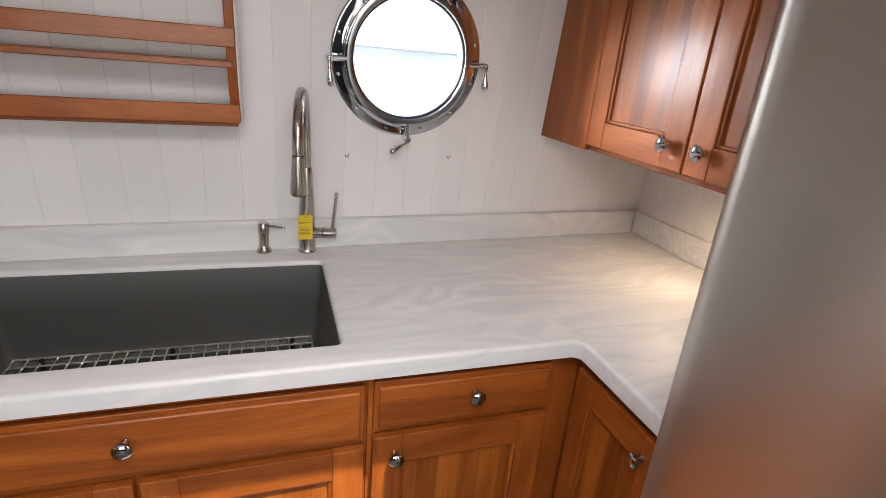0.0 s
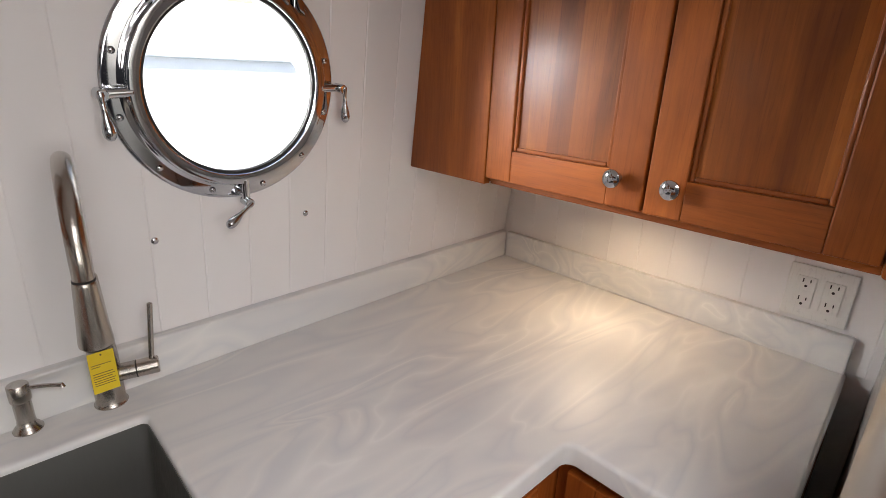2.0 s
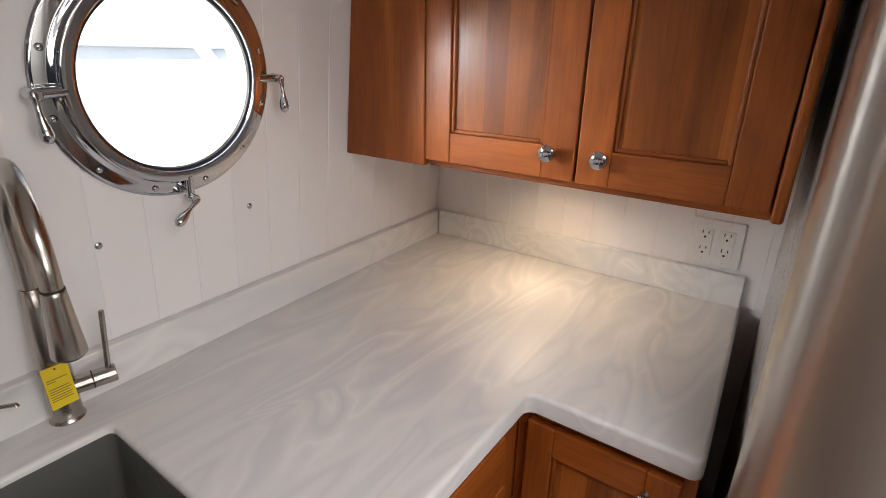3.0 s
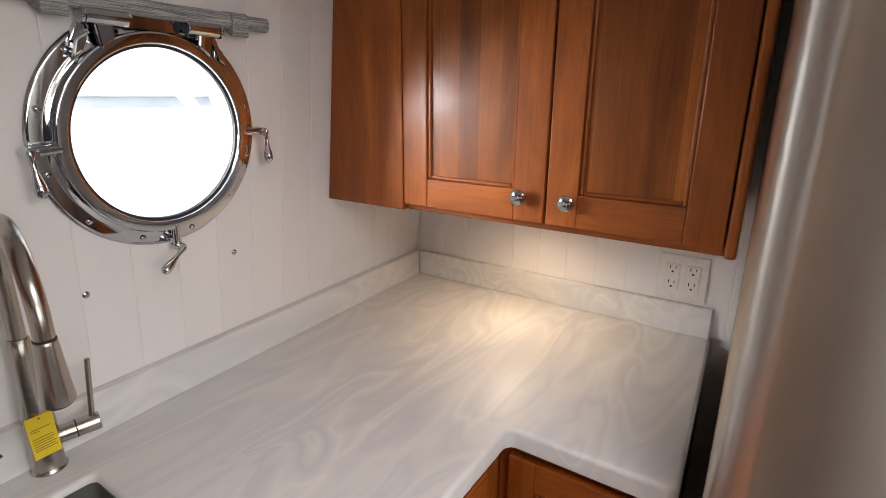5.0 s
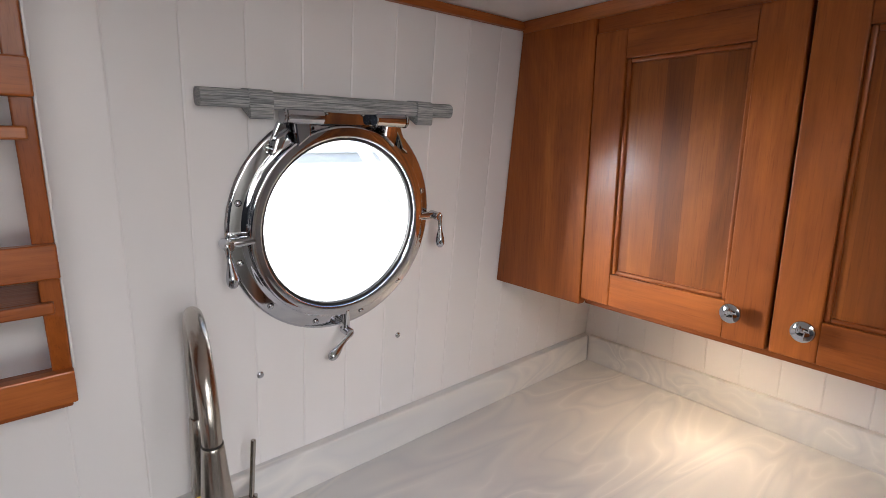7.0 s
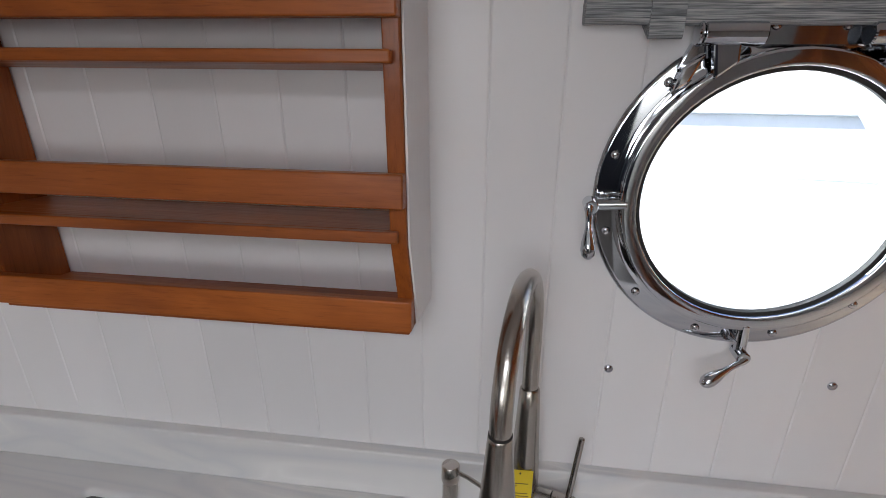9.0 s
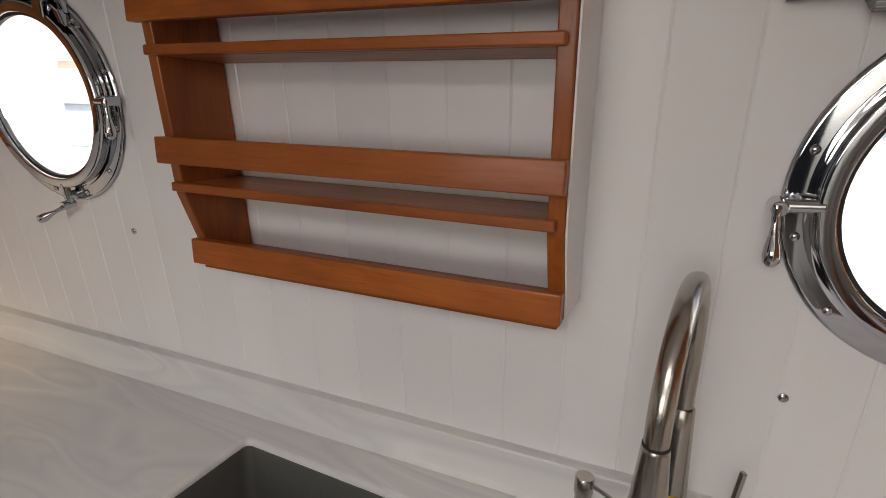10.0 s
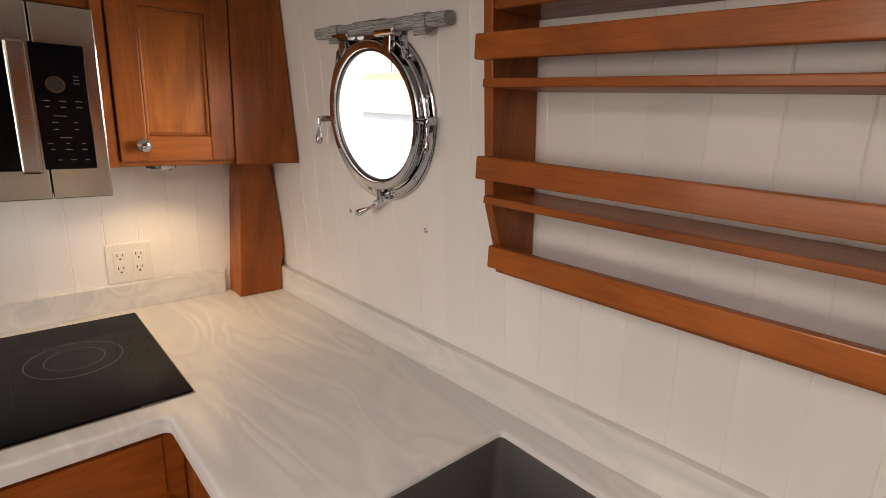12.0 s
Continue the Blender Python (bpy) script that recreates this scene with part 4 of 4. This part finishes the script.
part("dial_ring", lathe([(0.0135, 0.0), (0.0175, 0.0), (0.0175, 0.006), (0.0165, 0.0075), (0.0145, 0.0075), (0.0135, 0.006), (0.0135, 0.0)], Matrix.Translation((MX + 0.0018, 0.793, 1.531)) @ Matrix.Rotation(radians(90), 4, "Y"), 32), CHROME, panel, "chrome dial ring", True)
part("dial", lathe([(0, 0.0055), (0.0135, 0.005), (0.0135, 0.0)], Matrix.Translation((MX + 0.0018, 0.793, 1.531)) @ Matrix.Rotation(radians(90), 4, "Y"), 32), BLACK, panel, smooth=True)
rnd = random.Random(5)
for z, cols in ((1.548, (0.83,)), (1.541, (0.83,)), (1.534, (0.83,)), (1.498, (0.775, 0.802, 0.83)), (1.486, (0.775, 0.802, 0.83)), (1.468, (0.795,)), (1.455, (0.785, 0.82)), (1.441, (0.785, 0.82)), (1.424, (0.8,)), (1.412, (0.772, 0.802, 0.83)), (1.4, (0.775, 0.802, 0.83)), (1.378, (0.785, 0.808, 0.832))):
    for y in cols:
        w = rnd.uniform(0.003, 0.0062) * (2.2 if len(cols) == 1 and y < 0.82 else 1)
        part("legend", box(MX + 0.0017, MX + 0.0022, y - w, y + w, z, z + 0.0015, 0), PRINT, panel)
part("vent_grille", box(X_LEFT + 0.03, MX - 0.03, 0.13, 0.66, 1.288, 1.304, 0.002), BLACK, mw)


# ---- puck lights ----
def puck(x, y, z):
    p = thing("puck_light", "lit chrome puck light under the wall cabinet", "lamp", (x, y, z), "puck lights")
    m = Matrix.Translation((x, y, z)) @ Matrix.Rotation(radians(180), 4, "X")
    part("bezel", lathe([(0.024, 0.0), (0.036, 0.0), (0.0355, 0.011), (0.031, 0.015), (0.025, 0.014), (0.024, 0.0)], m, 32), CHROME, p, smooth=True)
    part("lens", lathe([(0, 0.0115), (0.0242, 0.0115)], m, 32), GLOW, p, "glowing warm lens")


puck(0.985, 1.06, ZB + 0.0035)
puck(-1.51, 1.0, ZL + 0.0035)

# ---- frame of the unseen hatch added for overhead light ----
hatch = thing("hatch_frame", "plain white frame round the unseen hatch added for light", "hatch", (HATCH_X, HATCH_Y, Z_CEIL))
for u in (-1, 1):
    part("frame_side", box(HATCH_X + u * (HATCH + 0.016) - 0.016, HATCH_X + u * (HATCH + 0.016) + 0.016, HATCH_Y - HATCH - 0.032, HATCH_Y + HATCH + 0.032, Z_CEIL - 0.01, Z_CEIL - 0.0005, 0.002), PLASTIC, hatch)
    part("frame_side", box(HATCH_X - HATCH, HATCH_X + HATCH, HATCH_Y + u * (HATCH + 0.016) - 0.016, HATCH_Y + u * (HATCH + 0.016) + 0.016, Z_CEIL - 0.01, Z_CEIL - 0.0005, 0.002), PLASTIC, hatch)

# ---- outside ----
WATER = material("harbour_water", (0.05, 0.09, 0.1), 0.08)
wv = node(WATER, "ShaderNodeTexNoise", Scale=1.4, Detail=4.0)
link(WATER, coords(WATER, (1, 1, 1), False), wv.inputs["Vector"])
bump(WATER, wv.outputs["Fac"], 0.5, 0.1)
GEL = painted("white_gelcoat", (0.9, 0.91, 0.92), 0.2)
BLUE = painted("grey_blue_stripe", (0.72, 0.77, 0.8), 0.3)
RAIL = painted("grey_blue_paint", (0.56, 0.65, 0.73), 0.3)
TEAK = painted("weathered_teak", (0.5, 0.42, 0.34), 0.6)
tagged(part("water", box(-900, 900, -900, 900, -1.2, -1.0, 0), WATER), "calm harbour water to the horizon", "water", kind="structure")
tagged(part("side_deck", box(-16, 12, 1.66, 2.62, 0.5, 0.56, 0.01), GEL), "white side deck outside the portholes", "deck", kind="structure")
bulwark = thing("bulwark", "white bulwark with a grey-blue cap rail along the side deck", "bulwark", (0, 2.6, 0.56))
part("panel", box(-16, 12, 2.63, 2.72, 0.2, 1.244, 0.01), GEL, bulwark)
part("cap_rail", box(-16, 12, 2.6, 2.75, 1.245, 1.285, 0.012), RAIL, bulwark)
part("brace", rod((1.24, 2.66, 1.28), (0.62, 2.5, 2.05), 0.026, 12), RAIL, bulwark, "slanting grey-blue brace", True)
# added white backdrop for the portholes; the hull leans back to catch more sun
boat = thing("moored_boat", "white motor boat added outside as a bright backdrop to the portholes", "boat", (0, 6, -1.0))
part("hull", prism([(4.42, -0.98), (4.6, 0.9), (4.8, 1.9), (7.6, 1.9), (7.2, -0.98)], -18, 12, 0, 0.03), GEL, boat)
part("rubbing_strake", box(-18, 12, 4.66, 4.74, 1.47, 1.53, 0.01), BLUE, boat)
part("cabin", prism([(5.2, 1.9), (5.5, 3.2), (7.0, 3.2), (7.2, 1.9)], -14, 9, 0, 0.05), GEL, boat)
part("toe_rail", box(-18, 12, 4.84, 4.92, 1.901, 2.0, 0.01), TEAK, boat, "brown teak toe rail")
for k in range(9):
    part("stanchion", rod((-6 + 1.5 * k, 5.0, 1.9), (-6 + 1.5 * k, 5.0, 2.6), 0.014, 8), NICKEL, boat)
for z in (2.25, 2.59):
    part("life_line", rod((-6, 5.0, z), (6, 5.0, z), 0.008, 8), NICKEL, boat)

# ---- planking: hull side, then the two bulkheads ----
PITCH = 0.0861



def hull_plank(xa, xb):
    v = 0.0022
    xs = [xa, xa + v] + spread(xa + v, xb - v, 14)[1:-1] + [xb - v, xb]
    offs = [0.0011] + [0.0] * (len(xs) - 2) + [0.0011]
    return strips(xs, offs, Z_SPLASH - 0.01, Z_CEIL - 0.0005, 0.0135, PORTS)


k0, k1 = math.floor((X_LEFT - 0.0) / PITCH), math.ceil(X_RIGHT / PITCH)
for k in range(k0, k1):
    xa, xb = max(k * PITCH, X_LEFT), min((k + 1) * PITCH, X_RIGHT)
    if xb - xa > 0.012:
        part("plank", hull_plank(xa, xb), WHITE, hull)


def bulkhead_plank(side, ya, yb):
    v = 0.0022
    if side == "left":
        p = [(X_LEFT, ya + v), (X_LEFT, yb - v), (X_LEFT - 0.0011, yb), (X_LEFT - 0.0115, yb), (X_LEFT - 0.0115, ya), (X_LEFT - 0.0011, ya)]
    else:
        p = [(X_RIGHT, ya + v), (X_RIGHT, yb - v), (X_RIGHT + 0.0011, yb), (X_RIGHT + 0.0115, yb), (X_RIGHT + 0.0115, ya), (X_RIGHT + 0.0011, ya)]
    return prism(p, COUNTER + 0.001, Z_CEIL - 0.0005, 2, 0)


for side, owner, phase, low in (("left", bulk_l, 0.888, END_L), ("right", bulk_r, 0.915, 0.5)):
    k = math.floor((low - phase) / 0.0832)
    while phase + k * 0.0832 < 1.52:
        a, b = phase + k * 0.0832, phase + (k + 1) * 0.0832
        part("plank", bulkhead_plank(side, a, min(b, 1.53)), WHITE, owner)
        k += 1
